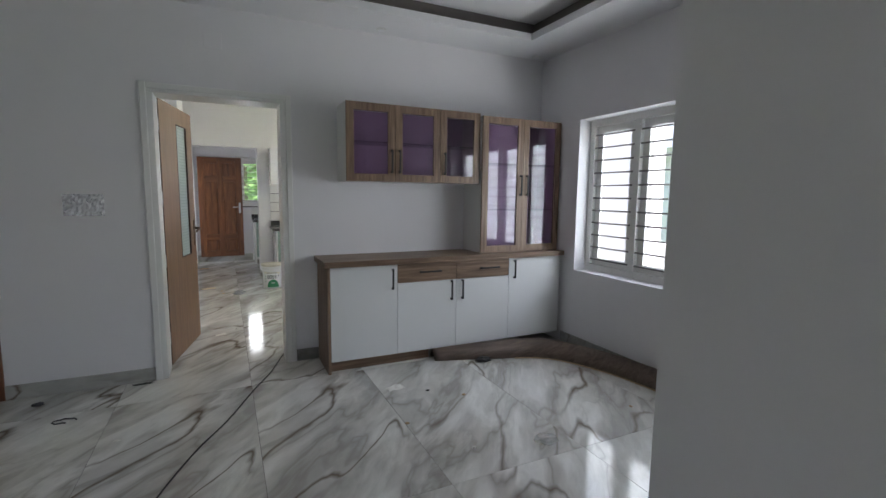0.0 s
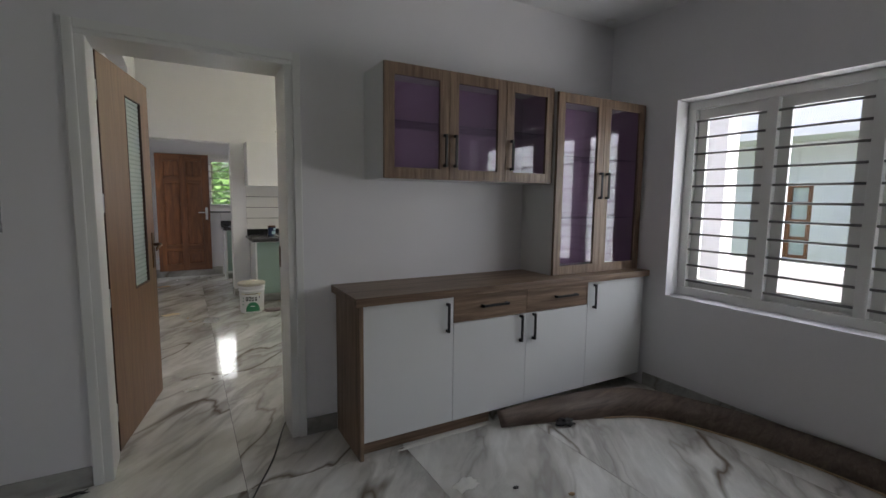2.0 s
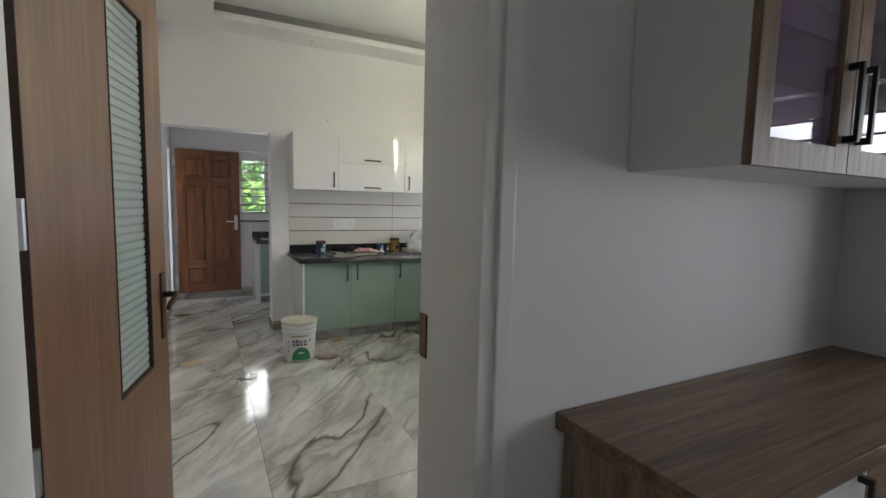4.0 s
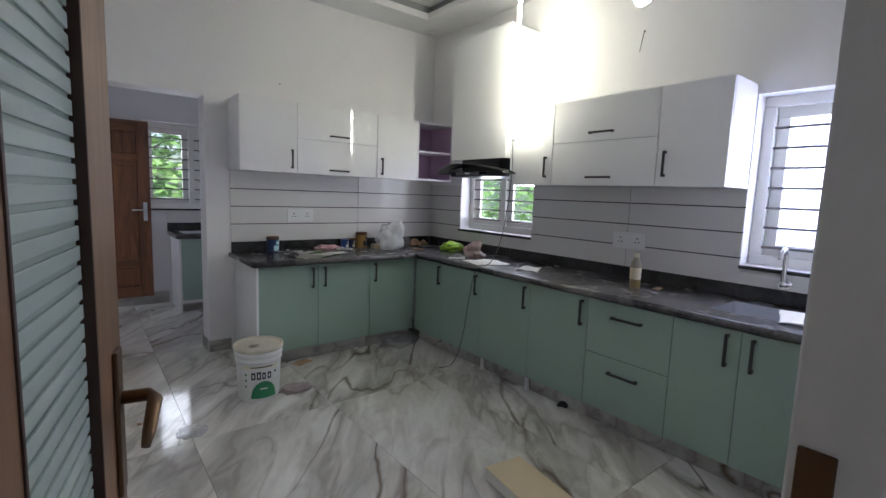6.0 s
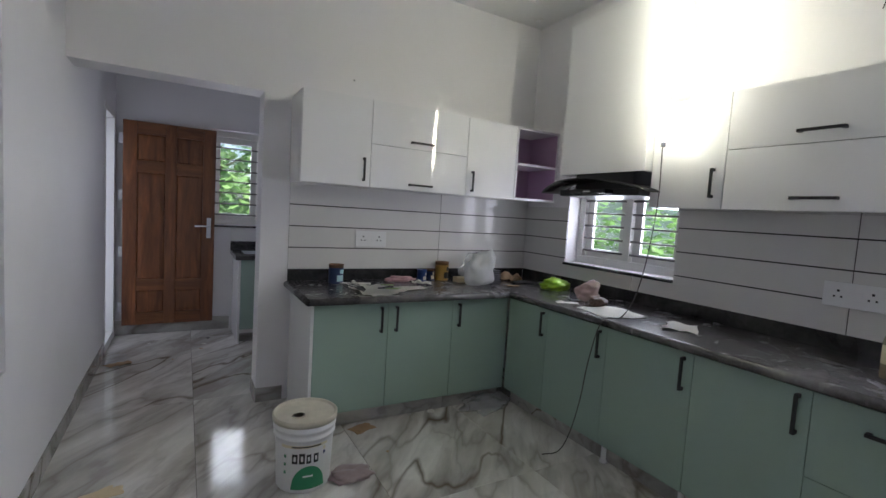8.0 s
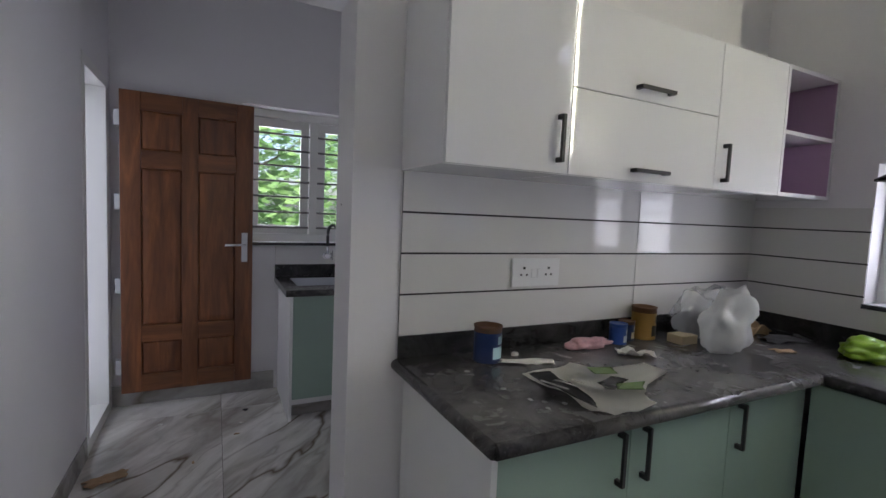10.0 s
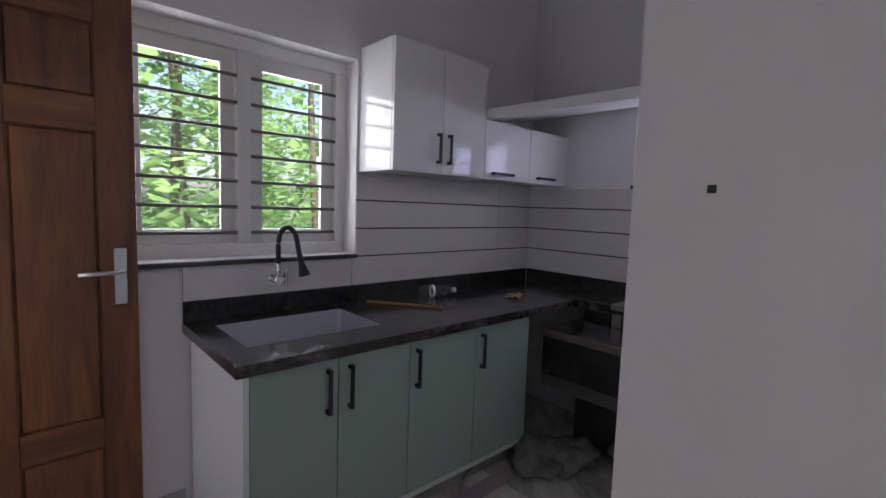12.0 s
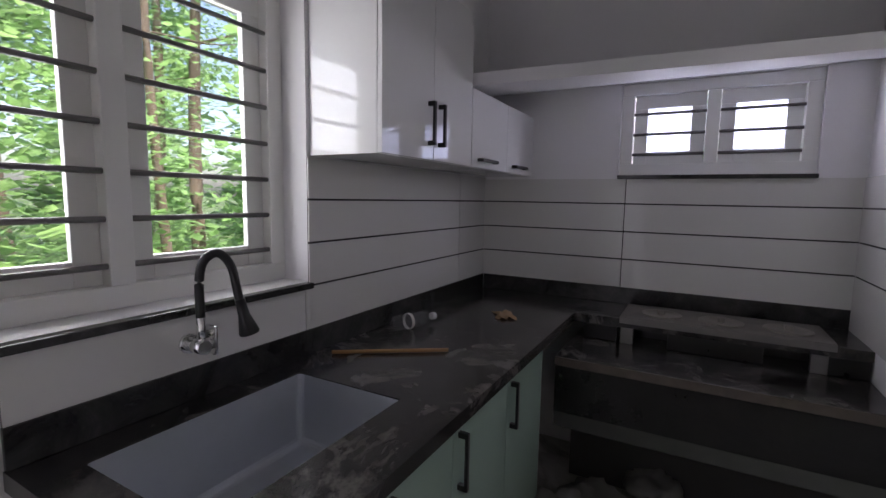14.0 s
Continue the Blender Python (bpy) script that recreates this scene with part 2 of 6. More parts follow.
BLACK_GLASS = painted("black_glass", (0.012, 0.012, 0.014), 0.06)
STEEL = metal("brushed_steel", (0.62, 0.63, 0.66), 0.30)
SINK_STEEL = metal("satin_sink_steel", (0.56, 0.58, 0.62), 0.42)
DULL_STEEL = metal("dull_steel", (0.22, 0.21, 0.20), 0.45)
CHROME = metal("chrome", (0.80, 0.80, 0.80), 0.09)
BRONZE = metal("bronze_handle", (0.16, 0.10, 0.06), 0.35)
BAR_STEEL = plain("painted_steel_bar", (0.17, 0.165, 0.16), 0.4, 0.2)
GLASS = clear_glass("window_glass", (0.97, 0.98, 0.98))
CAB_GLASS = clear_glass("cabinet_glass", (0.88, 0.86, 0.90))
FROST = frosted_glass("frosted_glass", (0.56, 0.59, 0.68))
DOOR_GLASS = ribbed_glass("obscure_door_glass", (0.56, 0.66, 0.61))
RIB_GLASS = ribbed_glass("ribbed_door_glass", (0.70, 0.78, 0.74))
SWITCH_WHITE = painted("white_switch_plastic", (0.82, 0.82, 0.82), 0.25)
DARK = plain("dark_slot", (0.02, 0.02, 0.02), 0.6)
TILE_WHITE = painted("white_glazed_tile", (0.70, 0.69, 0.67), 0.075, 0.05)
BLACK_GROUT = plain("black_grout", (0.025, 0.024, 0.024), 0.8)
TUBE = glow("lit_tube", (1.0, 0.98, 0.70), 20.0)
DAYLIGHT = glow("vent_daylight_glow", (0.82, 0.86, 1.0), 1.6)
TILE_WHITE.node_tree.nodes["Principled BSDF"].inputs["Specular IOR Level"].default_value = 0.25
LENS = painted("lamp_lens", (0.85, 0.85, 0.86), 0.3)

# ---- building helpers ----


def add_box(bm, x0, x1, y0, y1, z0, z1, bevel=0.0):
    a, b = (min(x0, x1), min(y0, y1), min(z0, z1)), (max(x0, x1), max(y0, y1), max(z0, z1))
    vs = [bm.verts.new((p, q, r)) for p in (a[0], b[0]) for q in (a[1], b[1]) for r in (a[2], b[2])]
    fs = [bm.faces.new([vs[i] for i in f]) for f in ((0, 1, 3, 2), (4, 6, 7, 5), (0, 4, 5, 1), (2, 3, 7, 6), (0, 2, 6, 4), (1, 5, 7, 3))]
    if bevel:
        edges = {e for f in fs for e in f.edges}
        bmesh.ops.bevel(bm, geom=list(edges), offset=bevel, segments=2, profile=0.6, affect="EDGES")
    return bm


def box(x0, x1, y0, y1, z0, z1, bevel=0.0):
    return add_box(bmesh.new(), x0, x1, y0, y1, z0, z1, bevel)


def add_lathe(bm, cx, cy, profile, seg=32, cap=True):
    """Turned shape: profile is (radius, z) from the bottom up."""
    rings = []
    for r, z in profile:
        rings.append([bm.verts.new((cx + r * math.cos(2 * math.pi * k / seg), cy + r * math.sin(2 * math.pi * k / seg), z)) for k in range(seg)])
    for lo, hi in zip(rings, rings[1:]):
        for k in range(seg):
            f = bm.faces.new((lo[k], lo[(k + 1) % seg], hi[(k + 1) % seg], hi[k]))
            f.smooth = True
    if cap:
        bm.faces.new(list(reversed(rings[0])))
        bm.faces.new(rings[-1])
    return bm


def add_tube(bm, pts, radius, seg=10, cap=True):
    """A round bar along a line of points; radius may be a list."""
    pts = [Vector(p) for p in pts]
    rings, n = [], len(pts)
    ref = Vector((0, 0, 1))
    for i, p in enumerate(pts):
        d = (pts[min(i + 1, n - 1)] - pts[max(i - 1, 0)]).normalized()
        side = d.cross(ref)
        if side.length < 0.05:
            side = d.cross(Vector((1, 0, 0)))
        side.normalize()
        up = side.cross(d).normalized()
        r = radius[i] if isinstance(radius, (list, tuple)) else radius
        rings.append([bm.verts.new(p + r * (side * math.cos(2 * math.pi * k / seg) + up * math.sin(2 * math.pi * k / seg))) for k in range(seg)])
    for lo, hi in zip(rings, rings[1:]):
        for k in range(seg):
            f = bm.faces.new((lo[k], lo[(k + 1) % seg], hi[(k + 1) % seg], hi[k]))
            f.smooth = True
    if cap:
        bm.faces.new(list(reversed(rings[0])))
        bm.faces.new(rings[-1])
    return bm


def spline(pts, n=24):
    """Catmull-Rom points through pts."""
    P = [Vector(p) for p in pts]
    P = [P[0] * 2 - P[1]] + P + [P[-1] * 2 - P[-2]]
    out = []
    for i in range(1, len(P) - 2):
        for k in range(n):
            t = k / n
            a, b, c, d = P[i - 1], P[i], P[i + 1], P[i + 2]
            out.append(0.5 * ((2 * b) + (c - a) * t + (2 * a - 5 * b + 4 * c - d) * t * t + (3 * b - a - 3 * c + d) * t * t * t))
    out.append(P[-2])
    return out


def mesh_of(bm, name, material):
    bmesh.ops.recalc_face_normals(bm, faces=bm.faces)
    me = bpy.data.meshes.new(name)
    bm.to_mesh(me)
    bm.free()
    me.materials.append(material)
    return me


def part(name, bm, material, parent, label="", kind=""):
    """One mesh under a thing (an Empty) or under a part; coordinates are the world's."""
    ob = new(name, mesh_of(bm, name, material))
    ob.parent = parent
    if parent.type == "EMPTY":
        ob.matrix_parent_inverse = parent.matrix_basis.inverted()
    return tagged(ob, label, kind=kind)


def thing(name, at, label, category, group="", kind=""):
    ob = new(name)
    ob.empty_display_size = 0.1
    ob.location = at
    return tagged(ob, label, category, group, kind)


def single(name, bm, material, label, category, group="", kind=""):
    return tagged(new(name, mesh_of(bm, name, material)), label, category, group, kind)


def pierced(axis, u0, u1, a0, a1, z0, z1, holes):
    """Wall along x (axis 'x', a is y) or along y (axis 'y', a is x) with rectangular openings (u0, u1, z0, z1)."""
    bm = bmesh.new()

    def put(p, q, r, s):
        if q - p > 1e-4 and s - r > 1e-4:
            add_box(bm, *((p, q, a0, a1) if axis == "x" else (a0, a1, p, q)), r, s)

    cuts = sorted({u0, u1, *[h[0] for h in holes], *[h[1] for h in holes]})
    for p, q in zip(cuts, cuts[1:]):
        spans = sorted((h[2], h[3]) for h in holes if h[0] <= p + 1e-6 and h[1] >= q - 1e-6)
        low = z0
        for r, s in spans:
            put(p, q, low, r)
            low = s
        put(p, q, low, z1)
    bmesh.ops.remove_doubles(bm, verts=bm.verts, dist=1e-5)
    return bm


def P3(side, u, d, z):
    """Local place to the world: 'N' runs along x with depth to +y, 'E' along y with depth to +x."""
    return (u, d, z) if side == "N" else (d, u, z)


def LB(side, u0, u1, d0, d1, z0, z1, bevel=0.0, bm=None):
    bm = bm or bmesh.new()
    return add_box(bm, *((u0, u1, d0, d1) if side == "N" else (d0, d1, u0, u1)), z0, z1, bevel)


def handle_bar(side, u, front, z, length, upright=True):
    """Square black pull: a bar with two feet and chamfered ends."""
    bm = bmesh.new()
    h, w, out = length / 2, 0.007, 0.030
    if upright:
        LB(side, u - w, u + w, front - out, front - out + 0.010, z - h, z + h, 0.002, bm)
        for s in (-1, 1):
            LB(side, u - w, u + w, front - out + 0.006, front, z + s * (h - 0.008) - 0.008, z + s * (h - 0.008) + 0.008, 0.0, bm)
    else:
        LB(side, u - h, u + h, front - out, front - out + 0.010, z - w, z + w, 0.002, bm)
        for s in (-1, 1):
            LB(side, u + s * (h - 0.008) - 0.008, u + s * (h - 0.008) + 0.008, front - out + 0.006, front, z - w, z + w, 0.0, bm)
    return bm


def door_leaf(unit, side, u0, u1, front, z0, z1, mat, hu=None, hz=None, hlen=0.16, upright=True, name="door"):
    g = 0.0015
    d = part(name, LB(side, u0 + g, u1 - g, front, front + 0.018, z0 + g, z1 - g, 0.0012), mat, unit)
    if hu is not None:
        part("handle", handle_bar(side, hu, front, hz, hlen, upright), BLACK, d, "black square metal pull handle")
    return d


# ---- large structure ----
ZC = 3.10
ZD = 2.76
FLOOR_Z = 0.0

XE, XD, XW = 3.182, 3.32, -0.17
YN, YS, YK, YKB, YW = 4.06, 4.41, 8.455, 8.68, 10.575
OUT = 0.20

walls = [
    ("wall_dining_north", pierced("x", -3.2, XD + OUT, YN, YS, 0, 3.35, [(-0.138, 0.852, 0, 2.165), (-1.95, -1.02, 0, 2.1)]), "white painted wall with the kitchen doorway"),
    ("wall_dining_east", pierced("y", -3.0, YN, XD, XD + OUT, 0, 3.0, [(1.36, 3.477, 0.728, 2.108)]), "white painted outer wall with a barred window"),
    ("wall_dining_west", pierced("y", -3.2, YN, -3.2, -2.95, 0, 3.0, []), "plain white painted wall"),
    # Unseen south wall; its opening is added to let daylight in.
    ("wall_dining_south", pierced("x", -2.95, XD + OUT, -3.2, -3.0, 0, 3.0, [(-0.6, 0.6, 0.85, 2.1)]), "unseen white wall with an opening added for daylight"),
    ("wall_kitchen_west", pierced("y", YS, YKB, XW - 0.22, XW, 0, 3.35, [(5.6, 7.42, 0.69, 2.75)]), "white painted wall with a shallow recess"),
    ("wall_work_west", pierced("y", YKB, YW + OUT, XW - 0.22, XW, 0, 3.35, [(9.88, 10.52, 0, 2.16)]), "white painted wall with the yard doorway"),
    ("wall_kitchen_east", pierced("y", YS, YKB, XE, XE + OUT, 0, 3.35, [(6.94, 7.92, 1.07, 1.72), (4.66, 5.295, 1.06, 2.06)]), "white painted outer wall with two windows"),
    ("wall_work_east", pierced("y", YKB, YW + OUT, XE, XE + OUT, 0, 3.35, [(8.935, 9.79, 1.573, 2.05)]), "white painted outer wall with a high window"),
    ("wall_kitchen_north", pierced("x", XW, XE, YK, YKB, 0, 3.35, [(XW, 0.874, 0, 2.145)]), "white painted wall with an open passage"),
    ("wall_work_north", pierced("x", XW - 0.22, XE, YW, YW + OUT, 0, 3.35, [(0.62, 1.685, 1.135, 2.14)]), "white painted outer wall with a barred window"),
]
for nm, bm, lab in walls:
    single(nm, bm, WALL, lab, "wall", kind="structure")
single("wall_recess_back", box(XW - 0.20, XW - 0.14, 5.58, 7.44, 0.67, 2.77), WALL, "back of the shallow white wall recess", "wall", kind="structure")

single("wall_yard", box(-1.75, -1.55, 8.4, 12.4, -0.28, 3.35), WALL, "white wall across the covered passage", "wall", kind="structure")
single("yard_floor", box(-1.55, XW - 0.22, 8.4, 12.4, -0.27, -0.06), GROUT, "grey cement floor of the covered passage", "floor", kind="structure")
single("wall_pier", box(2.475, XE, YKB, 8.762, 0, ZC), WALL, "white plastered pier behind the hearth", "wall", kind="structure")

# wall end beside the way into the dining space
single("wall_stub", box(1.03, 1.26, -3.0, 0.66, 0, ZD), WALL, "end of a plain white painted wall", "wall", kind="structure")

floor = single("floor", box(-3.2, XD + OUT, -3.2, YW + OUT, -0.12, -0.0035), GROUT, "grey grout bed under the marble tiles", "floor", kind="structure")


def ceiling(name, x0, x1, y0, y1, z, hole, lift, label, cove=None):
    """Border with a raised middle and a dark cove line round it."""
    hx0, hx1, hy0, hy1 = hole
    bm = bmesh.new()
    for a in ((x0, x1, y0, hy0), (x0, x1, hy1, y1), (x0, hx0, hy0, hy1), (hx1, x1, hy0, hy1)):
        add_box(bm, *a, z, z + 0.06)
    ob = single(name, bm, CEIL, label, "ceiling", kind="structure")
    c = 0.10
    bm = bmesh.new()
    for a in ((hx0 - c, hx0 - c + 0.02, hy0 - c, hy1 + c), (hx1 + c - 0.02, hx1 + c, hy0 - c, hy1 + c), (hx0 - c, hx1 + c, hy0 - c, hy0 - c + 0.02), (hx0 - c, hx1 + c, hy1 + c - 0.02, hy1 + c)):
        add_box(bm, *a, z + 0.06, z + lift)
    single(name + "_cove", bm, cove or COVE, "dark-coloured cove round the raised ceiling", "ceiling cove", kind="structure")
    single(name + "_middle", box(hx0 - c, hx1 + c, hy0 - c, hy1 + c, z + lift, z + lift + 0.05), CEIL, "raised white middle of the ceiling", "ceiling", kind="structure")
    return ob


ceiling("ceiling_dining", -2.95, XD, -3.0, YN, ZD, (-0.6, 2.84, -0.4, 3.60), 0.17, "white false ceiling with a raised tray")
single("ceiling_dining_panel", box(0.1, 2.35, 0.2, 3.05, ZD + 0.10, ZD + 0.168, 0.004), CEIL, "second white step of the tray ceiling", "ceiling", kind="structure")
ceiling("ceiling_kitchen", XW, XE, YS, YK, ZC, (0.35, 2.80, 4.75, 8.08), 0.16, "white false ceiling with a raised tray", COVE_SHADE)
single("ceiling_work", box(XW, XE, YKB, YW, ZC, ZC + 0.1), CEIL, "plain white ceiling", "ceiling", kind="structure")
single("roof", box(-3.4, XD + 0.9, -3.4, YW + 0.9, 3.36, 3.5), CEIL, "flat concrete roof slab with an overhang", "roof", kind="structure")

# skirting
for nm, b in (
    ("baseboard_dining_north_a", (-1.02, -0.152, YN - 0.010, YN, 0, 0.10)),
    ("baseboard_dining_north_b", (0.852, 1.05, YN - 0.010, YN, 0, 0.10)),
    ("baseboard_dining_east", (XD - 0.010, XD, -3.0, 3.62, 0, 0.10)),
    ("baseboard_kitchen_west", (XW, XW + 0.009, YS, YKB, 0, 0.10)),
    ("baseboard_kitchen_pillar", (0.874, 1.05, YK - 0.009, YK, 0, 0.10)),
    ("baseboard_passage", (0.865, 0.874, YK - 0.009, YKB + 0.009, 0, 0.10)),
    ("baseboard_work_west", (XW, XW + 0.009, YKB, 9.86, 0, 0.12)),
    ("baseboard_work_north", (XW, 0.86, YW - 0.009, YW, 0, 0.14)),
):
    single(nm, box(*b, 0.002), MARBLE_SKIRT, "grey marble skirting along the wall", "skirting", kind="structure")

# ---- windows ----


def window(name, side, u0, u1, z0, z1, face, plane, n, pitch, glass, label, sill=None, bars=True, first=0.05):
    """Casement window set in a wall. face: inner wall face; plane: inner face of the frame."""
    w = thing(name, P3(side, (u0 + u1) / 2, plane, z0), label, "window", kind="structure")
    f, d = 0.060, 0.075
    for nm, b in (("frame_head", (u0, u1, plane, plane + d, z1 - f, z1)), ("frame_foot", (u0, u1, plane, plane + d, z0, z0 + f)), ("frame_jamb", (u0, u0 + f, plane, plane + d, z0 + f, z1 - f)), ("frame_jamb", (u1 - f, u1, plane, plane + d, z0 + f, z1 - f))):
        part(nm, LB(side, *b, 0.004), FRAME_WHITE, w)
    pitch_u = (u1 - u0 - f) / n
    for k in range(n):
        a = u0 + f + k * pitch_u
        b = a + pitch_u - f
        if k < n - 1:
            part("mullion", LB(side, b, b + f, plane, plane + d, z0 + f, z1 - f, 0.004), FRAME_WHITE, w)
        lo, hi, s = z0 + f, z1 - f, 0.066
        e0, e1 = plane + 0.036, plane + 0.058
        sash = part("sash", LB(side, a + 0.002, b - 0.002, e0, e1, hi - s, hi, 0.003), FRAME_WHITE, w, "white wooden sash")
        part("stile", LB(side, a + 0.002, a + s, e0, e1, lo, hi - s, 0.003), FRAME_WHITE, sash)
        part("stile", LB(side, b - s, b - 0.002, e0, e1, lo, hi - s, 0.003), FRAME_WHITE, sash)
        part("bottom_rail", LB(side, a + s, b - s, e0, e1, lo, lo + s, 0.003), FRAME_WHITE, sash)
        pane = part("pane", LB(side, a + s - 0.004, b - s + 0.004, plane + 0.046, plane + 0.050, lo + s - 0.004, hi - s + 0.004), glass, w)
        pane.visible_shadow = False
        if bars:
            z = lo + first
            while z < hi - 0.02:
                part("bar", add_tube(bmesh.new(), [P3(side, a - 0.004, plane + 0.014, z), P3(side, b + 0.004, plane + 0.014, z)], 0.008, 8), BAR_STEEL, w)
                z += pitch
    if sill:
        part("sill", LB(side, u0 - sill[0], u1 + sill[1], face - 0.03, plane, z0 - 0.022, z0 - 0.001, 0.003), UPSTAND, w, "black granite window sill")
    return w


window("window_1", "E", 1.36, 3.477, 0.728, 2.108, XD, XD + 0.13, 4, 0.113, GLASS, "white four-sash window with black bars in the dining wall")
window("window_2", "E", 6.94, 7.92, 1.07, 1.72, XE, XE + 0.12, 2, 0.10, GLASS, "small white two-sash window behind the cooker hood", (0.0, 0.0))
window("window_3", "E", 4.66, 5.295, 1.06, 2.06, XE, XE + 0.12, 1, 0.118, FROST, "white single-sash frosted window above the kitchen sink", (0.0, 0.0))
window("window_4", "N", 0.62, 1.685, 1.135, 2.14, YW, YW + 0.11, 2, 0.120, GLASS, "white two-sash barred window above the work sink", (0.0, 0.0))
window("window_5", "E", 8.935, 9.79, 1.573, 2.05, XE, XE + 0.03, 2, 0.105, FROST, "small high white frosted window", (0.0, 0.0))

# ---- doors ----


def kitchen_door():
    d = thing("door_1", (-0.05, 4.3, 0), "open brown laminate door with a ribbed glass strip and white frame", "door", kind="structure")
    for nm, b in (("frame_jamb", (-0.138, -0.070, YN - 0.004, 4.29, 0, 2.115)), ("frame_jamb", (0.785, 0.852, YN - 0.004, 4.29, 0, 2.115)), ("frame_head", (-0.138, 0.852, YN - 0.004, 4.29, 2.115, 2.165)), ("rebate", (-0.138, -0.112, 4.29, YS + 0.004, 0, 2.13)), ("rebate", (0.80, 0.852, 4.29, YS + 0.004, 0, 2.13)), ("rebate", (-0.138, 0.852, 4.29, YS + 0.004, 2.13, 2.165))):
        part(nm, box(*b, 0.004), FRAME_WHITE, d, "white painted frame")
    for b in ((-0.152, -0.110, YN - 0.016, YN + 0.004, 0, 2.18), (0.825, 0.868, YN - 0.016, YN + 0.004, 0, 2.18), (-0.110, 0.825, YN - 0.016, YN + 0.004, 2.138, 2.18)):
        part("architrave", box(*b, 0.005), FRAME_WHITE, d, "white moulded architrave")
    part("strike_plate", box(0.794, 0.801, 4.36, 4.402, 0.97, 1.10, 0.002), BRONZE, d, "dark metal strike plate")
    W, H, T = 0.845, 2.115, 0.036
    turn = Matrix.Translation((-0.104, 4.346, 0.012)) @ Matrix.Rotation(radians(78.5), 4, "Z")

    def lay(bm):
        bmesh.ops.transform(bm, matrix=turn, verts=bm.verts)
        return bm

    g = (0.40, 0.68, 0.825, 1.975)
    bm = bmesh.new()
    for b in ((0, g[0], -T, 0, 0, H), (g[1], W, -T, 0, 0, H), (g[0], g[1], -T, 0, 0, g[2]), (g[0], g[1], -T, 0, g[3], H)):
        add_box(bm, *b)
    bmesh.ops.remove_doubles(bm, verts=bm.verts, dist=1e-5)
    leaf = part("leaf", lay(bm), LEAF_BROWN, d, "brown wood-grain laminate leaf")
    part("leaf_edge", lay(box(-0.002, 0.0005, -T, 0, 0, H)), DOOR_EDGE, leaf)
    part("leaf_edge", lay(box(W - 0.0005, W + 0.002, -T, 0, 0, H)), DOOR_EDGE, leaf)
    for b in ((g[0], g[0] + 0.006, -T - 0.002, 0.002, g[2], g[3]), (g[1] - 0.006, g[1], -T - 0.002, 0.002, g[2], g[3]), (g[0] + 0.006, g[1] - 0.006, -T - 0.002, 0.002, g[2], g[2] + 0.006), (g[0] + 0.006, g[1] - 0.006, -T - 0.002, 0.002, g[3] - 0.006, g[3])):
        part("glazing_bead", lay(box(*b, 0.001)), DOOR_EDGE, leaf, "dark maroon bead round the glass")
    part("backing_pane", lay(box(g[0] + 0.006, g[1] - 0.006, -T * 0.5 - 0.003, -T * 0.5, g[2] + 0.006, g[3] - 0.006)), DOOR_GLASS, leaf, "pale green obscure glass")
    bm = bmesh.new()
    z = g[2] + 0.008
    while z < g[3] - 0.022:
        for y in (-T * 0.5 - 0.0055, -T * 0.5 + 0.0025):
            add_box(bm, g[0] + 0.007, g[1] - 0.007, y - 0.002, y + 0.002, z, z + 0.019, 0.0015)
        z += 0.026
    part("ribbed_glass", lay(bm), RIB_GLASS, leaf, "ribbed translucent glass strip")
    for side in (-1, 1):
        y0 = 0.0 if side > 0 else -T
        bm = bmesh.new()
        add_box(bm, W - 0.075, W - 0.035, y0, y0 + side * 0.008, 0.90, 1.14, 0.003)
        part("handle_plate", lay(bm), BRONZE, leaf, "long dark bronze handle plate")
        bm = bmesh.new()
        add_tube(bm, [(W - 0.055, y0, 1.06), (W - 0.055, y0 + side * 0.045, 1.06), (W - 0.075, y0 + side * 0.055, 1.058), (W - 0.16, y0 + side * 0.055, 1.045), (W - 0.175, y0 + side * 0.052, 1.03)], [0.011, 0.011, 0.011, 0.009, 0.006], 10)
        part("lever", lay(bm), BRONZE, leaf, "curved lever handle")
    for z in (0.22, 0.85, 1.35, 1.92):
        part("hinge", lay(box(-0.012, 0.002, -T + 0.002, -0.002, z - 0.05, z + 0.05, 0.002)), STEEL, d, "steel butt hinge")
    return d


kitchen_door()


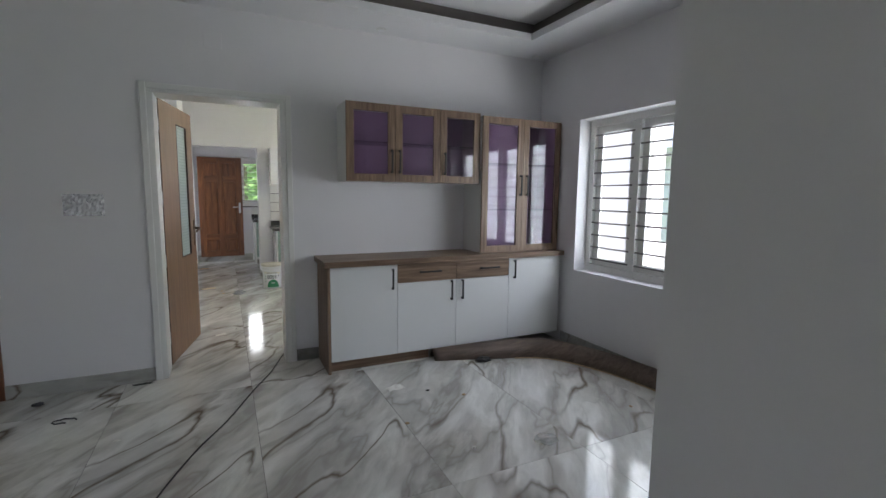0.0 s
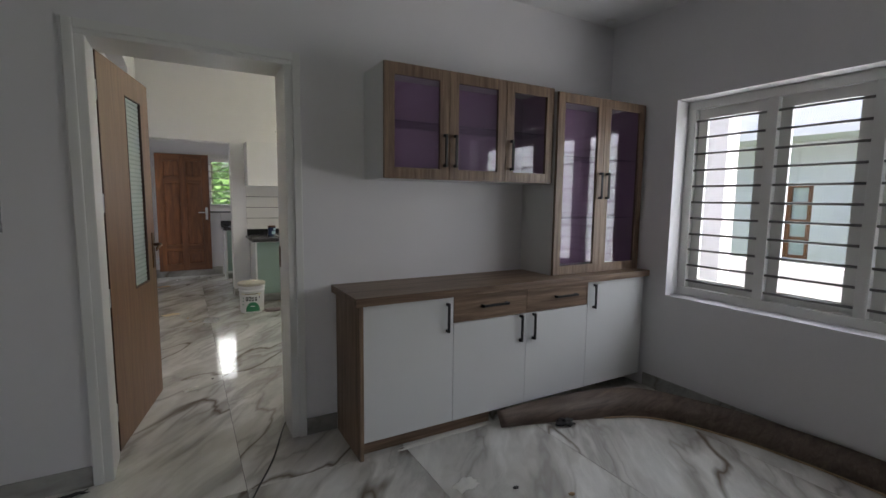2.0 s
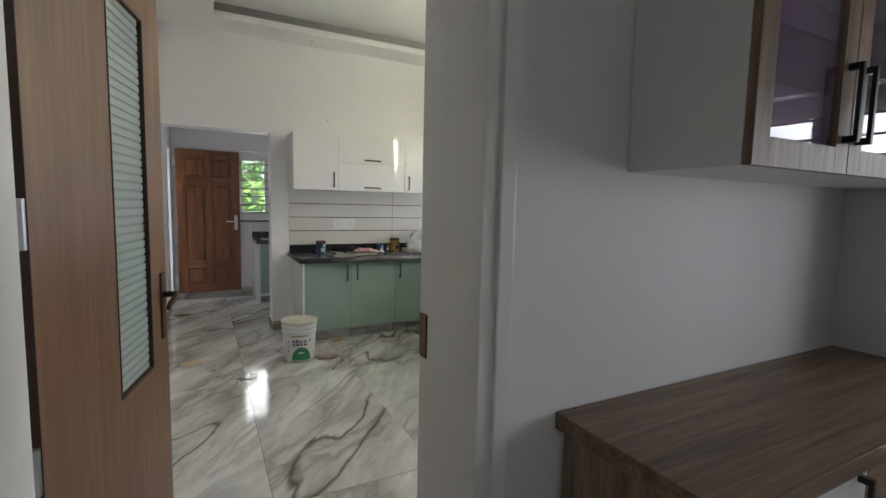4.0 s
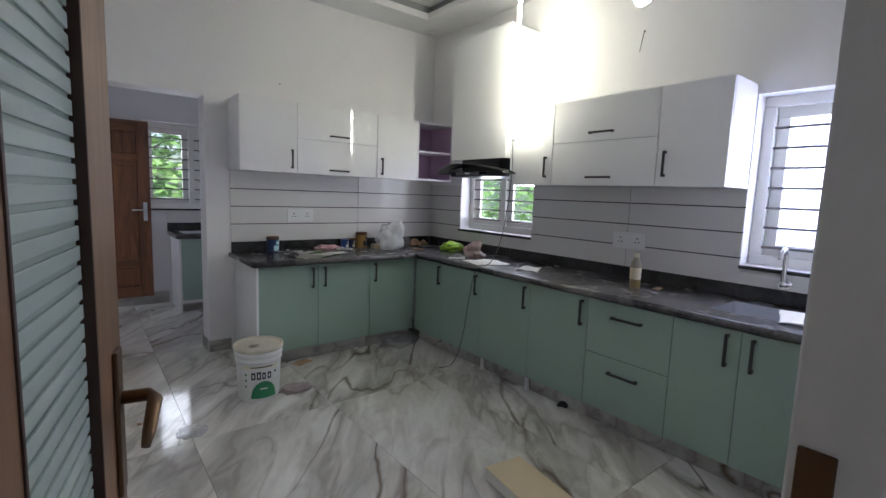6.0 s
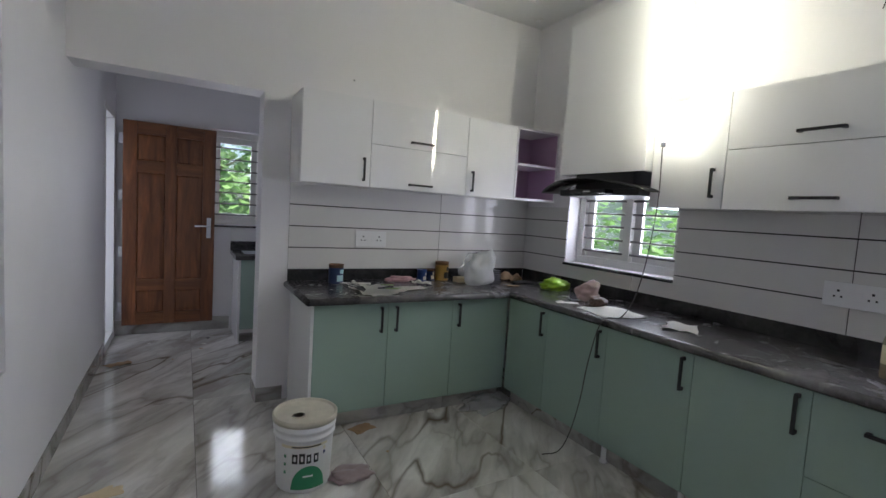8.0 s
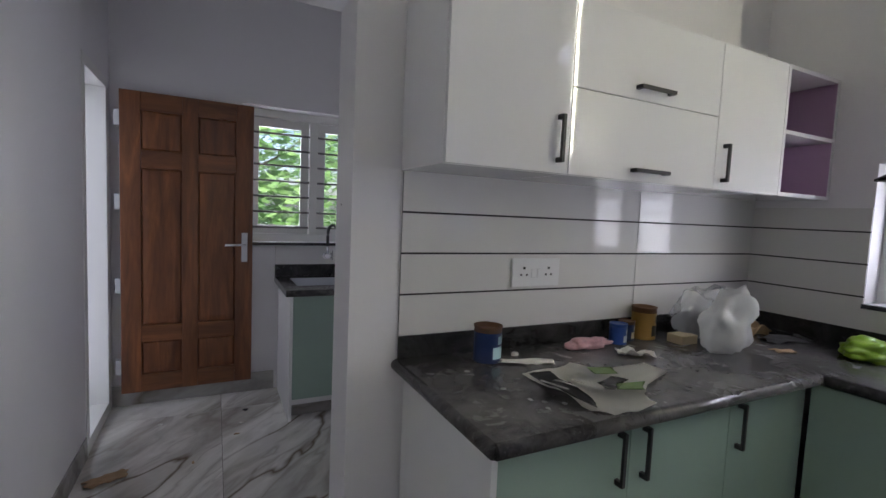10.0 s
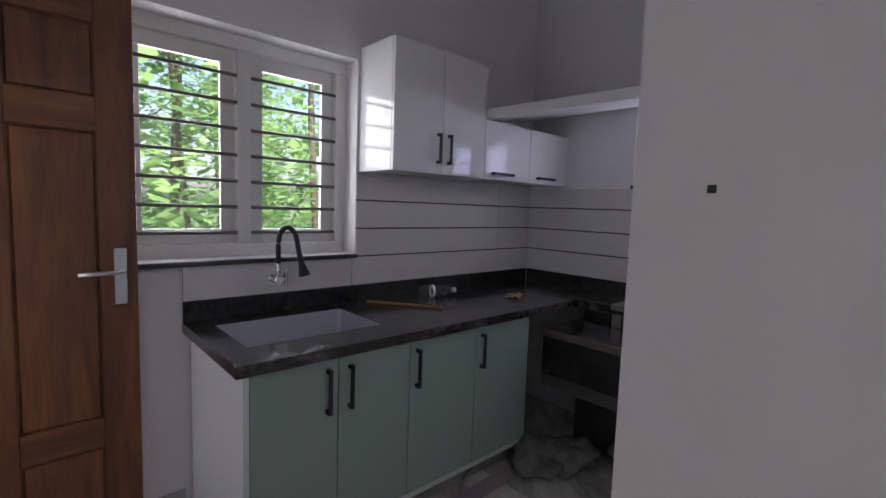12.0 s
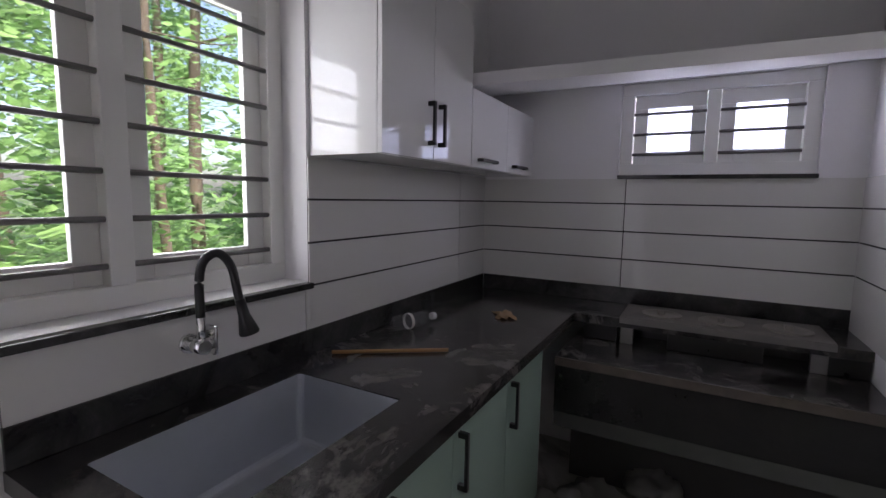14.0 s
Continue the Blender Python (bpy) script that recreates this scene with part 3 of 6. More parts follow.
def yard_door():
    d = thing("door_2", (XW, 10.1, 0), "open varnished teak door with six raised panels and white frame", "door", kind="structure")
    for nm, b in (("frame_jamb", (XW - 0.13, XW + 0.004, 9.88, 9.94, 0, 2.10)), ("frame_jamb", (XW - 0.13, XW + 0.004, 10.455, 10.52, 0, 2.10)), ("frame_head", (XW - 0.13, XW + 0.004, 9.88, 10.52, 2.10, 2.16)), ("threshold", (XW - 0.13, XW + 0.003, 9.94, 10.455, 0, 0.075))):
        part(nm, box(*b, 0.004), FRAME_WHITE, d, "white painted frame")
    W, H, T = 0.80, 1.998, 0.036
    turn = Matrix.Translation((-0.105, 10.485, 0.112)) @ Matrix.Rotation(radians(1.5), 4, "Z")

    def lay(bm):
        bmesh.ops.transform(bm, matrix=turn, verts=bm.verts)
        return bm

    st, mid = 0.115, 0.095
    p0, p1 = (st, (W - mid) / 2), ((W + mid) / 2, W - st)
    rows = ((0.12, 0.345), (0.455, 1.51), (1.625, 1.88))
    for x0, x1 in ((0, st), (W - st, W), (p0[1], p1[0])):
        part("stile", lay(box(x0, x1, 0, T, 0, H, 0.003)), TEAK_Z, d, "varnished teak stile")
    for z0, z1 in ((0, 0.12), (0.345, 0.455), (1.51, 1.625), (1.88, H)):
        for x0, x1 in (p0, p1):
            part("rail", lay(box(x0, x1, 0.001, T - 0.001, z0, z1, 0.003)), TEAK_X, d)
    for z0, z1 in rows:
        for x0, x1 in (p0, p1):
            bm = box(x0, x1, 0.013, 0.022, z0, z1)
            m = 0.042
            vs = [[bm.verts.new((x, y, z)) for x, z in ((x0 + k, z0 + k), (x1 - k, z0 + k), (x1 - k, z1 - k), (x0 + k, z1 - k))] for k, y in ((0.006, 0.0128), (0.012, 0.006), (m, 0.003))]
            for a, b in zip(vs, vs[1:]):
                for k in range(4):
                    bm.faces.new((a[k], a[(k + 1) % 4], b[(k + 1) % 4], b[k]))
            bm.faces.new(vs[-1])
            part("panel", lay(bm), TEAK_Z, d, "raised teak panel")
    part("lock_plate", lay(box(W - 0.075, W - 0.035, -0.008, 0, 0.883, 1.093, 0.003)), STEEL, d, "brushed steel lock plate")
    part("lever", lay(add_tube(bmesh.new(), [(W - 0.055, 0, 1.008), (W - 0.055, -0.045, 1.008), (W - 0.075, -0.052, 1.008), (W - 0.185, -0.052, 1.006)], 0.0085, 10)), STEEL, d, "steel lever handle")
    for z in (0.18, 0.73, 1.28, 1.82):
        part("hinge", lay(box(-0.03, 0.0, 0.008, T - 0.004, z - 0.05, z + 0.05, 0.002)), STEEL, d, "steel butt hinge")
    return d


yard_door()
_h = thing("door_3", (-1.5, YN, 0), "closed brown wooden door in the dining wall", "door", kind="structure")
for nm, b, m in (("frame_jamb", (-1.095, -1.02, YN - 0.012, YN + 0.10, 0, 2.1), TEAK_Z), ("frame_jamb", (-1.95, -1.875, YN - 0.012, YN + 0.10, 0, 2.1), TEAK_Z), ("frame_head", (-1.875, -1.095, YN - 0.012, YN + 0.10, 2.03, 2.1), TEAK_X), ("leaf", (-1.873, -1.097, YN + 0.03, YN + 0.068, 0.01, 2.03), TEAK_Z)):
    part(nm, box(*b, 0.003), m, _h)

# ---- dining: crockery unit ----
F = 3.635


def crockery_base():
    root = thing("sideboard", (2.17, 3.85, 0), "walnut and white crockery sideboard with drawers and black handles", "sideboard")
    part("side_panel", box(1.05, 1.072, F - 0.004, YN - 0.012, 0, 0.848, 0.001), WALNUT_Z, root, "walnut laminate end panel")
    part("body", box(1.073, 3.30, F + 0.019, YN - 0.002, 0.095, 0.846), CARCASS, root)
    part("plinth", box(1.073, 1.93, F + 0.062, F + 0.078, 0.0, 0.093, 0.001), WALNUT_X, root, "walnut plinth board")
    part("worktop", box(1.025, XD - 0.012, F - 0.03, YN - 0.002, 0.85, 0.895, 0.003), WALNUT_X, root, "walnut laminate top")
    door_leaf(root, "N", 1.073, 1.62, F, 0.095, 0.846, MATT_WHITE, 1.575, 0.73, 0.17)
    for a, b in ((1.62, 2.16), (2.16, 2.70)):
        door_leaf(root, "N", a, b, F, 0.69, 0.846, WALNUT_X, (a + b) / 2 + (0.02 if a < 2 else 0.06), 0.775, 0.19, False, "drawer")
    door_leaf(root, "N", 1.62, 2.16, F, 0.095, 0.688, MATT_WHITE, 2.11, 0.60, 0.17)
    door_leaf(root, "N", 2.16, 2.70, F, 0.095, 0.688, MATT_WHITE, 2.215, 0.60, 0.17)
    door_leaf(root, "N", 2.70, 3.285, F, 0.095, 0.846, MATT_WHITE, 2.755, 0.745, 0.17)


crockery_base()


def glass_door(root, u0, u1, front, z0, z1, hu, hz):
    s = 0.062
    d = part("door", box(u0 + 0.0015, u0 + s, front, front + 0.02, z0, z1, 0.0012), WALNUT_Z, root, "walnut framed glass door")
    part("stile", box(u1 - s, u1 - 0.0015, front, front + 0.02, z0, z1, 0.0012), WALNUT_Z, d)
    part("rail", box(u0 + s, u1 - s, front, front + 0.02, z1 - s, z1, 0.0012), WALNUT_Z, d)
    part("rail", box(u0 + s, u1 - s, front, front + 0.02, z0, z0 + s, 0.0012), WALNUT_Z, d)
    part("pane", box(u0 + s - 0.003, u1 - s + 0.003, front + 0.008, front + 0.012, z0 + s - 0.003, z1 - s + 0.003), CAB_GLASS, d, "clear glass pane")
    part("handle", handle_bar("N", hu, front, hz, 0.185), BLACK, d, "black square metal pull handle")


def glass_cabinet(name, u0, u1, z0, z1, front, cuts, handles, shelves, label):
    root = thing(name, ((u0 + u1) / 2, (front + YN) / 2, z0), label, "cabinet")
    t, back = 0.018, YN - 0.002
    part("side_panel", box(u0, u0 + t, front + 0.021, back, z0, z1), CARCASS, root)
    part("side_panel", box(u1 - t, u1, front + 0.021, back, z0, z1), WALNUT_Z if u1 > 3 else CARCASS, root)
    part("top_panel", box(u0 + t, u1 - t, front + 0.021, back, z1 - t, z1), CARCASS, root)
    part("bottom_panel", box(u0 + t, u1 - t, front + 0.021, back, z0, z0 + t), CARCASS, root)
    part("back_panel", box(u0 + t, u1 - t, back - 0.012, back, z0 + t, z1 - t), MAUVE, root, "mauve back panel")
    part("lining", box(u0 + t, u0 + t + 0.002, front + 0.03, back - 0.013, z0 + t, z1 - t), MAUVE, root)
    part("lining", box(u1 - t - 0.002, u1 - t, front + 0.03, back - 0.013, z0 + t, z1 - t), MAUVE, root)
    for z in shelves:
        part("shelf", box(u0 + t + 0.003, u1 - t - 0.003, front + 0.04, back - 0.014, z, z + 0.007), CAB_GLASS, root, "glass shelf")
    for (a, b), (hu, hz) in zip(zip(cuts, cuts[1:]), handles):
        glass_door(root, a, b, front, z0, z1, hu, hz)
    return root


glass_cabinet("wall_cabinet", 1.235, 2.432, 1.515, 2.130, 3.745, (1.235, 1.64, 2.045, 2.432), ((1.607, 1.68), (1.675, 1.68), (2.085, 1.68)), (1.83,), "wall cabinet with walnut framed glass doors, mauve inside")
glass_cabinet("tall_cabinet", 2.442, 3.305, 0.897, 2.110, 3.715, (2.442, 2.878, 3.305), ((2.85, 1.51), (2.92, 1.51)), (1.28, 1.70), "tall crockery cabinet with walnut framed glass doors")


def loose_strip():
    """Bowed plinth board left leaning in the corner."""
    top = spline([(1.92, 3.60, 0.105), (2.35, 3.585, 0.11), (2.93, 3.45, 0.115), (3.19, 3.02, 0.115), (3.285, 2.5, 0.12), (3.30, 1.92, 0.125)], 10)
    foot = spline([(1.94, 3.575, 0.004), (2.42, 3.43, 0.004), (2.86, 3.24, 0.004), (3.08, 2.85, 0.004), (3.17, 2.40, 0.004), (3.20, 1.88, 0.004)], 10)
    bm = bmesh.new()
    cols = []
    for a, b in zip(top, foot):
        out = Vector((-1, -1, 0.6)).normalized() * 0.009
        cols.append([bm.verts.new(p) for p in (b, a, a + out, b + out)])
    for c, e in zip(cols, cols[1:]):
        for k in range(4):
            f = bm.faces.new((c[k], c[(k + 1) % 4], e[(k + 1) % 4], e[k]))
            f.smooth = k in (0, 2)
    bm.faces.new(cols[0])
    bm.faces.new(cols[-1])
    root = single("loose_plinth_board", bm, WALNUT_DULL, "bowed walnut plinth board lying loose on the marble floor", "board")
    bm = bmesh.new()
    add_tube(bm, [p + Vector((-0.008, -0.008, 0.004)) for p in foot[14:]], 0.005, 6)
    part("raw_edge", bm, PINE, root, "pale raw edge")


loose_strip()


# ---- kitchen: base and wall units, worktop ----
KF, EF = 7.83, 2.555
TOP, BOT = 0.806, 0.115


def base_unit(side, u0, u1, front, back, doors, label, mat, drawers=False, low=0.0):
    """doors: (u0, u1, handle u)."""
    root = thing("base_cabinet", P3(side, (u0 + u1) / 2, (front + back) / 2, 0), label, "cabinet", "kitchen base cabinets")
    part("body", LB(side, u0 + 0.001, u1 - 0.001, front + 0.019, back - 0.004, BOT, TOP + 0.002 - low), CARCASS, root)
    part("toe_kick", LB(side, u0 + 0.001, u1 - 0.001, front + 0.07, front + 0.085, 0.0, BOT - 0.001), MARBLE_SKIRT, root, "grey marble toe kick")
    if drawers:
        for z0, z1 in ((BOT, 0.465), (0.465, TOP)):
            door_leaf(root, side, u0, u1, front, z0, z1, mat, (u0 + u1) / 2, (z0 + z1) / 2 + 0.08, 0.19, False, "drawer")
    for a, b, hu in doors:
        door_leaf(root, side, a, b, front, BOT, TOP, mat, hu, 0.70, 0.165)
    return root


base_unit("N", 1.105, 2.07, KF, YK, ((1.105, 1.585, 1.535), (1.585, 2.07, 1.64)), "sage green two-door base cabinet under grey granite", GREEN)
base_unit("N", 2.07, 2.552, KF, YK, ((2.07, 2.552, 2.12),), "sage green one-door corner base cabinet", GREEN)
_ep = single("end_panel", box(1.085, 1.104, KF - 0.004, YK - 0.012, 0, TOP, 0.001), MATT_WHITE, "white board closing the end of the base cabinets", "panel")
base_unit("E", 6.90, 7.815, EF, XE, ((7.40, 7.815, 7.435), (6.90, 7.40, 6.945)), "sage green two-door base cabinet under grey granite", GREEN)
base_unit("E", 5.90, 6.90, EF, XE, ((6.38, 6.90, 6.425), (5.90, 6.38, 5.945)), "sage green two-door base cabinet under grey granite", GREEN)
base_unit("E", 5.37, 5.90, EF, XE, (), "sage green base cabinet with two deep drawers", GREEN, True)
base_unit("E", 4.71, 5.37, EF, XE, ((5.04, 5.37, 5.10), (4.71, 5.04, 4.985)), "sage green two-door sink base cabinet", GREEN, False, 0.25)
base_unit("E", 4.345, 4.71, EF, XE, ((4.345, 4.71, 4.66),), "narrow sage green base cabinet", GREEN)
for y in (6.885, 6.40):
    single("cabinet_leg", add_lathe(bmesh.new(), EF + 0.045, y, [(0.024, 0), (0.024, 0.012), (0.016, 0.02), (0.016, 0.10), (0.026, 0.112)], 16), MATT_WHITE, "white plastic adjustable cabinet leg", "leg", "cabinet legs")


def worktop(name, side_boxes, z, th, mat, label, sink=None):
    x = sum(b[0] + b[1] for b in side_boxes) / (2 * len(side_boxes))
    y = sum(b[2] + b[3] for b in side_boxes) / (2 * len(side_boxes))
    root = thing(name, (x, y, z - th), label, "worktop")
    for b in side_boxes:
        part("slab", box(*b, z - th, z), mat, root)
    return root


CT = 0.86
SK = (2.70, 3.06, 4.72, 5.26)
_kt = worktop("kitchen_worktop", [(1.058, XE - 0.002, KF - 0.055, YK - 0.002), (EF - 0.03, SK[0], YS + 0.002, KF - 0.055), (SK[1], XE - 0.002, YS + 0.002, KF - 0.055), (SK[0], SK[1], SK[3], KF - 0.055), (SK[0], SK[1], YS + 0.002, SK[2])], CT, 0.044, GRANITE_GREY, "dusty grey granite L-shaped worktop on green cabinets")
for _p, _q in (((1.058, YK - 0.004), (1.058, KF - 0.055)), ((1.058, KF - 0.055), (EF - 0.03, KF - 0.055)), ((EF - 0.03, KF - 0.055), (EF - 0.03, YS + 0.004))):
    part("nosing", add_tube(bmesh.new(), [(*_p, CT - 0.0222), (*_q, CT - 0.0222)], 0.0218, 16), GRANITE_GREY, _kt, "rounded polished front edge")
single("upstand", box(1.06, XE - 0.014, YK - 0.014, YK - 0.001, CT + 0.001, CT + 0.085, 0.002), UPSTAND, "black granite upstand behind the worktop", "upstand", kind="structure")
single("upstand", box(XE - 0.014, XE - 0.001, YS + 0.002, YK - 0.016, CT + 0.001, CT + 0.085, 0.002), UPSTAND, "black granite upstand behind the worktop", "upstand", kind="structure")


def sink(x0, x1, y0, y1, z, depth, label):
    bm = bmesh.new()
    t = 0.003
    rim = 0.02
    rings = [[(x0, y0), (x1, y0), (x1, y1), (x0, y1)]]
    v1 = [bm.verts.new((x, y, z)) for x, y in rings[0]]
    s = 0.012
    v2 = [bm.verts.new((x, y, z - depth)) for x, y in ((x0 + s, y0 + s), (x1 - s, y0 + s), (x1 - s, y1 - s), (x0 + s, y1 - s))]
    for k in range(4):
        bm.faces.new((v1[k], v1[(k + 1) % 4], v2[(k + 1) % 4], v2[k]))
    bm.faces.new(v2)
    bmesh.ops.bevel(bm, geom=[e for e in bm.edges if not all(v in v1 for v in e.verts)], offset=0.018, segments=3, profile=0.5, affect="EDGES")
    root = thing("sink", ((x0 + x1) / 2, (y0 + y1) / 2, z - depth), label, "sink")
    b = part("bowl", bm, SINK_STEEL, root, "brushed steel bowl")
    sol = b.modifiers.new("thickness", "SOLIDIFY")
    sol.thickness, sol.offset = 0.003, 1.0
    part("drain", add_lathe(bmesh.new(), (x0 + x1) / 2, (y0 + y1) / 2, [(0.045, z - depth + 0.001), (0.045, z - depth + 0.004), (0.03, z - depth + 0.002)], 24), CHROME, root, "round drain")
    return root


sink(*SK, CT - 0.004, 0.19, "brushed steel sink set under grey granite")


def wall_unit(side, u0, u1, front, back, z0, z1, fronts, label):
    """fronts: (u0, u1, z0, z1, handle u, handle z, upright)."""
    root = thing("wall_cabinet", P3(side, (u0 + u1) / 2, (front + back) / 2, z0), label, "cabinet", "white wall cabinets")
    part("body", LB(side, u0, u1, front + 0.019, back - 0.002, z0, z1, 0.001), GLOSS_WHITE, root)
    for a, b, c, e, hu, hz, up in fronts:
        door_leaf(root, side, a, b, front, c, e, GLOSS_WHITE, hu, hz, 0.155 if up else 0.18, up)
    return root


UZ0, UZ1, UM = 1.552, 2.135, 1.842
wall_unit("N", 1.05, 1.51, 8.10, YK, UZ0, UZ1, ((1.05, 1.51, UZ0, UZ1, 1.462, 1.665, True),), "glossy white one-door wall cabinet")
wall_unit("N", 1.511, 2.275, 8.10, YK, UZ0, UZ1, ((1.511, 2.275, UM, UZ1, 1.89, 1.885, False), (1.511, 2.275, UZ0, UM, 1.89, 1.59, False)), "glossy white wall cabinet with two lift-up flaps")
wall_unit("N", 2.276, 2.735, 8.10, YK, UZ0, UZ1, ((2.276, 2.735, UZ0, UZ1, 2.325, 1.66, True),), "glossy white one-door wall cabinet")
EU = 2.85
wall_unit("E", 6.50, 6.93, EU, XE, 1.515, 2.115, ((6.50, 6.93, 1.515, 2.115, 6.555, 1.65, True),), "glossy white one-door wall cabinet")
wall_unit("E", 5.70, 6.499, EU, XE, 1.515, 2.115, ((5.70, 6.499, 1.818, 2.115, 6.095, 1.875, False), (5.70, 6.499, 1.515, 1.818, 6.095, 1.572, False)), "glossy white wall cabinet with two lift-up flaps")
wall_unit("E", 5.30, 5.699, EU, XE, 1.515, 2.115, ((5.30, 5.699, 1.515, 2.115, 5.645, 1.648, True),), "glossy white one-door wall cabinet")
wall_unit("E", 4.345, 4.63, EU, XE, 1.515, 2.115, ((4.345, 4.63, 1.515, 2.115, 4.585, 1.648, True),), "narrow glossy white wall cabinet")


def open_nook():
    u0, u1, f, b, t = 2.737, XE - 0.003, 8.10, YK - 0.002, 0.018
    root = thing("open_shelf_unit", ((u0 + u1) / 2, 8.3, UZ0), "white open corner shelf unit with mauve inside", "shelf")
    part("side_panel", box(u0, u0 + t, f, b, UZ0, UZ1), GLOSS_WHITE, root)
    part("side_panel", box(u1 - t, u1, f, b, UZ0, UZ1), GLOSS_WHITE, root)
    for nm, z in (("bottom_panel", UZ0), ("shelf", UM - 0.01), ("top_panel", UZ1 - t)):
        part(nm, box(u0 + t, u1 - t, f + 0.001, b, z, z + t), GLOSS_WHITE, root)
    part("back_panel", box(u0 + t, u1 - t, b - 0.008, b - 0.001, UZ0 + t, UZ1 - t), MAUVE, root, "mauve back panel")
    for x0, x1 in ((u0 + t, u0 + t + 0.002), (u1 - t - 0.002, u1 - t)):
        part("lining", box(x0, x1, f + 0.004, b - 0.009, UZ0 + t, UM - 0.01), MAUVE, root)
        part("lining", box(x0, x1, f + 0.004, b - 0.009, UM + 0.008, UZ1 - t), MAUVE, root)


open_nook()


def hood():
    box_ = thing("hood_casing", (3.0, 7.3, 1.74), "tall glossy white casing above the cooker hood", "casing")
    part("front_panel", box(2.815, 2.833, 6.955, 7.66, 1.735, 2.80, 0.001), GLOSS_WHITE, box_)
    part("side_panel", box(2.834, XE - 0.002, 6.955, 6.973, 1.735, 2.80, 0.001), GLOSS_WHITE, box_)
    part("side_panel", box(2.834, XE - 0.002, 7.642, 7.66, 1.735, 2.80, 0.001), GLOSS_WHITE, box_)
    part("top_panel", box(2.834, XE - 0.002, 6.974, 7.641, 2.782, 2.80), GLOSS_WHITE, box_)
    h = thing("cooker_hood", (2.9, 7.3, 1.58), "black curved-glass cooker hood under the white casing", "hood")
    part("chimney", box(2.86, 3.16, 7.06, 7.55, 1.62, 1.75, 0.004), BLACK, h)
    part("motor_box", box(2.80, XE - 0.004, 6.97, 7.64, 1.585, 1.628, 0.006), BLACK, h, "flat black body with a front panel")
    bm = bmesh.new()
    n = 26
    rows = []
    for i in range(n + 1):
        s = i / n
        y = 6.86 + s * 0.90
        z = 1.60 + 0.075 * math.sin(math.pi * s) ** 0.8
        bow = 0.13 * math.sin(math.pi * s)
        rows.append([bm.verts.new(p) for p in ((2.73 - bow, y, z), (3.12, y, z + 0.012), (3.12, y, z + 0.020), (2.73 - bow, y, z + 0.008))])
    for a, b in zip(rows, rows[1:]):
        for k in range(4):
            bm.faces.new((a[k], a[(k + 1) % 4], b[(k + 1) % 4], b[k])).smooth = True
    bm.faces.new(rows[0])
    bm.faces.new(rows[-1])
    part("glass_canopy", bm, BLACK_GLASS, h, "arched black glass canopy")
    part("control_strip", box(2.72, 2.802, 7.16, 7.46, 1.592, 1.622, 0.003), BLACK_GLASS, h, "shiny control strip")
    part("badge", box(2.7185, 2.7195, 7.28, 7.34, 1.603, 1.611), SWITCH_WHITE, h)


hood()


# ---- sockets and fittings on the walls ----


def socket(side, u0, u1, z0, z1, face, label):
    s = thing("socket_plate", P3(side, (u0 + u1) / 2, face, z0), label, "socket")
    part("plate", LB(side, u0, u1, face - 0.010, face - 0.0005, z0, z1, 0.003), SWITCH_WHITE, s)
    w, zc = u1 - u0, (z0 + z1) / 2
    for c in (u0 + w * 0.24, u0 + w * 0.76):
        for du, dz, r in ((0, 0.018, 0.0052), (-0.014, -0.010, 0.0042), (0.014, -0.010, 0.0042)):
            part("pin_hole", LB(side, c + du - r, c + du + r, face - 0.0112, face - 0.0102, zc + dz - r, zc + dz + r), DARK, s)
    for c in (u0 + w * 0.44, u0 + w * 0.56):
        part("rocker", LB(side, c - w * 0.05, c + w * 0.05, face - 0.014, face - 0.0102, zc - 0.022, zc + 0.016, 0.002), SWITCH_WHITE, s)
    return s


socket("N", 1.545, 1.79, 1.115, 1.235, YK - 0.009, "white double socket plate on the tiled wall")
socket("E", 5.89, 6.14, 1.075, 1.195, XE - 0.009, "white double socket plate on the tiled wall")

# wrapped switch box on the dining wall
_sb = thing("switch_box", (-0.51, YN, 1.25), "switch plate wrapped in clear crinkled plastic", "switch")
part("plate", box(-0.60, -0.42, YN - 0.012, YN - 0.001, 1.26, 1.37, 0.003), SWITCH_WHITE, _sb)
bm = bmesh.new()
bmesh.ops.create_grid(bm, x_segments=16, y_segments=10, size=1.0)
for v in bm.verts:
    x, y = v.co.x, v.co.y
    v.co = Vector((-0.51 + x * 0.115, YN - 0.016 - 0.030 * abs(noise.noise(Vector((x * 4, y * 4, 1.3)))), 1.315 + y * 0.075))
_wrap = Shade("crinkled_film", 0.12, color=(0.85, 0.86, 0.88))
_wt = _wrap.n("ShaderNodeBsdfTransparent")
_wm = _wrap.n("ShaderNodeMixShader", Fac=0.45)
_wrap.l(_wt.outputs[0], _wm.inputs[1])
_wrap.l(_wrap.p.outputs[0], _wm.inputs[2])
_wrap.l(_wm.outputs[0], _wrap.t.nodes["Material Output"].inputs["Surface"])
part("plastic_wrap", bm, _wrap.m, _sb, "clear crinkled film")
for nm, b in (("cover_plate", (0.27, 0.39, YN - 0.004, YN - 0.0005, 2.46, 2.58)), ("cover_plate", (XD - 0.004, XD - 0.0005, 2.02, 2.14, 2.36, 2.48))):
    single(nm, box(*b, 0.001), WALL, "square plain cover plate on the dining wall", "cover plate", "wall cover plates")


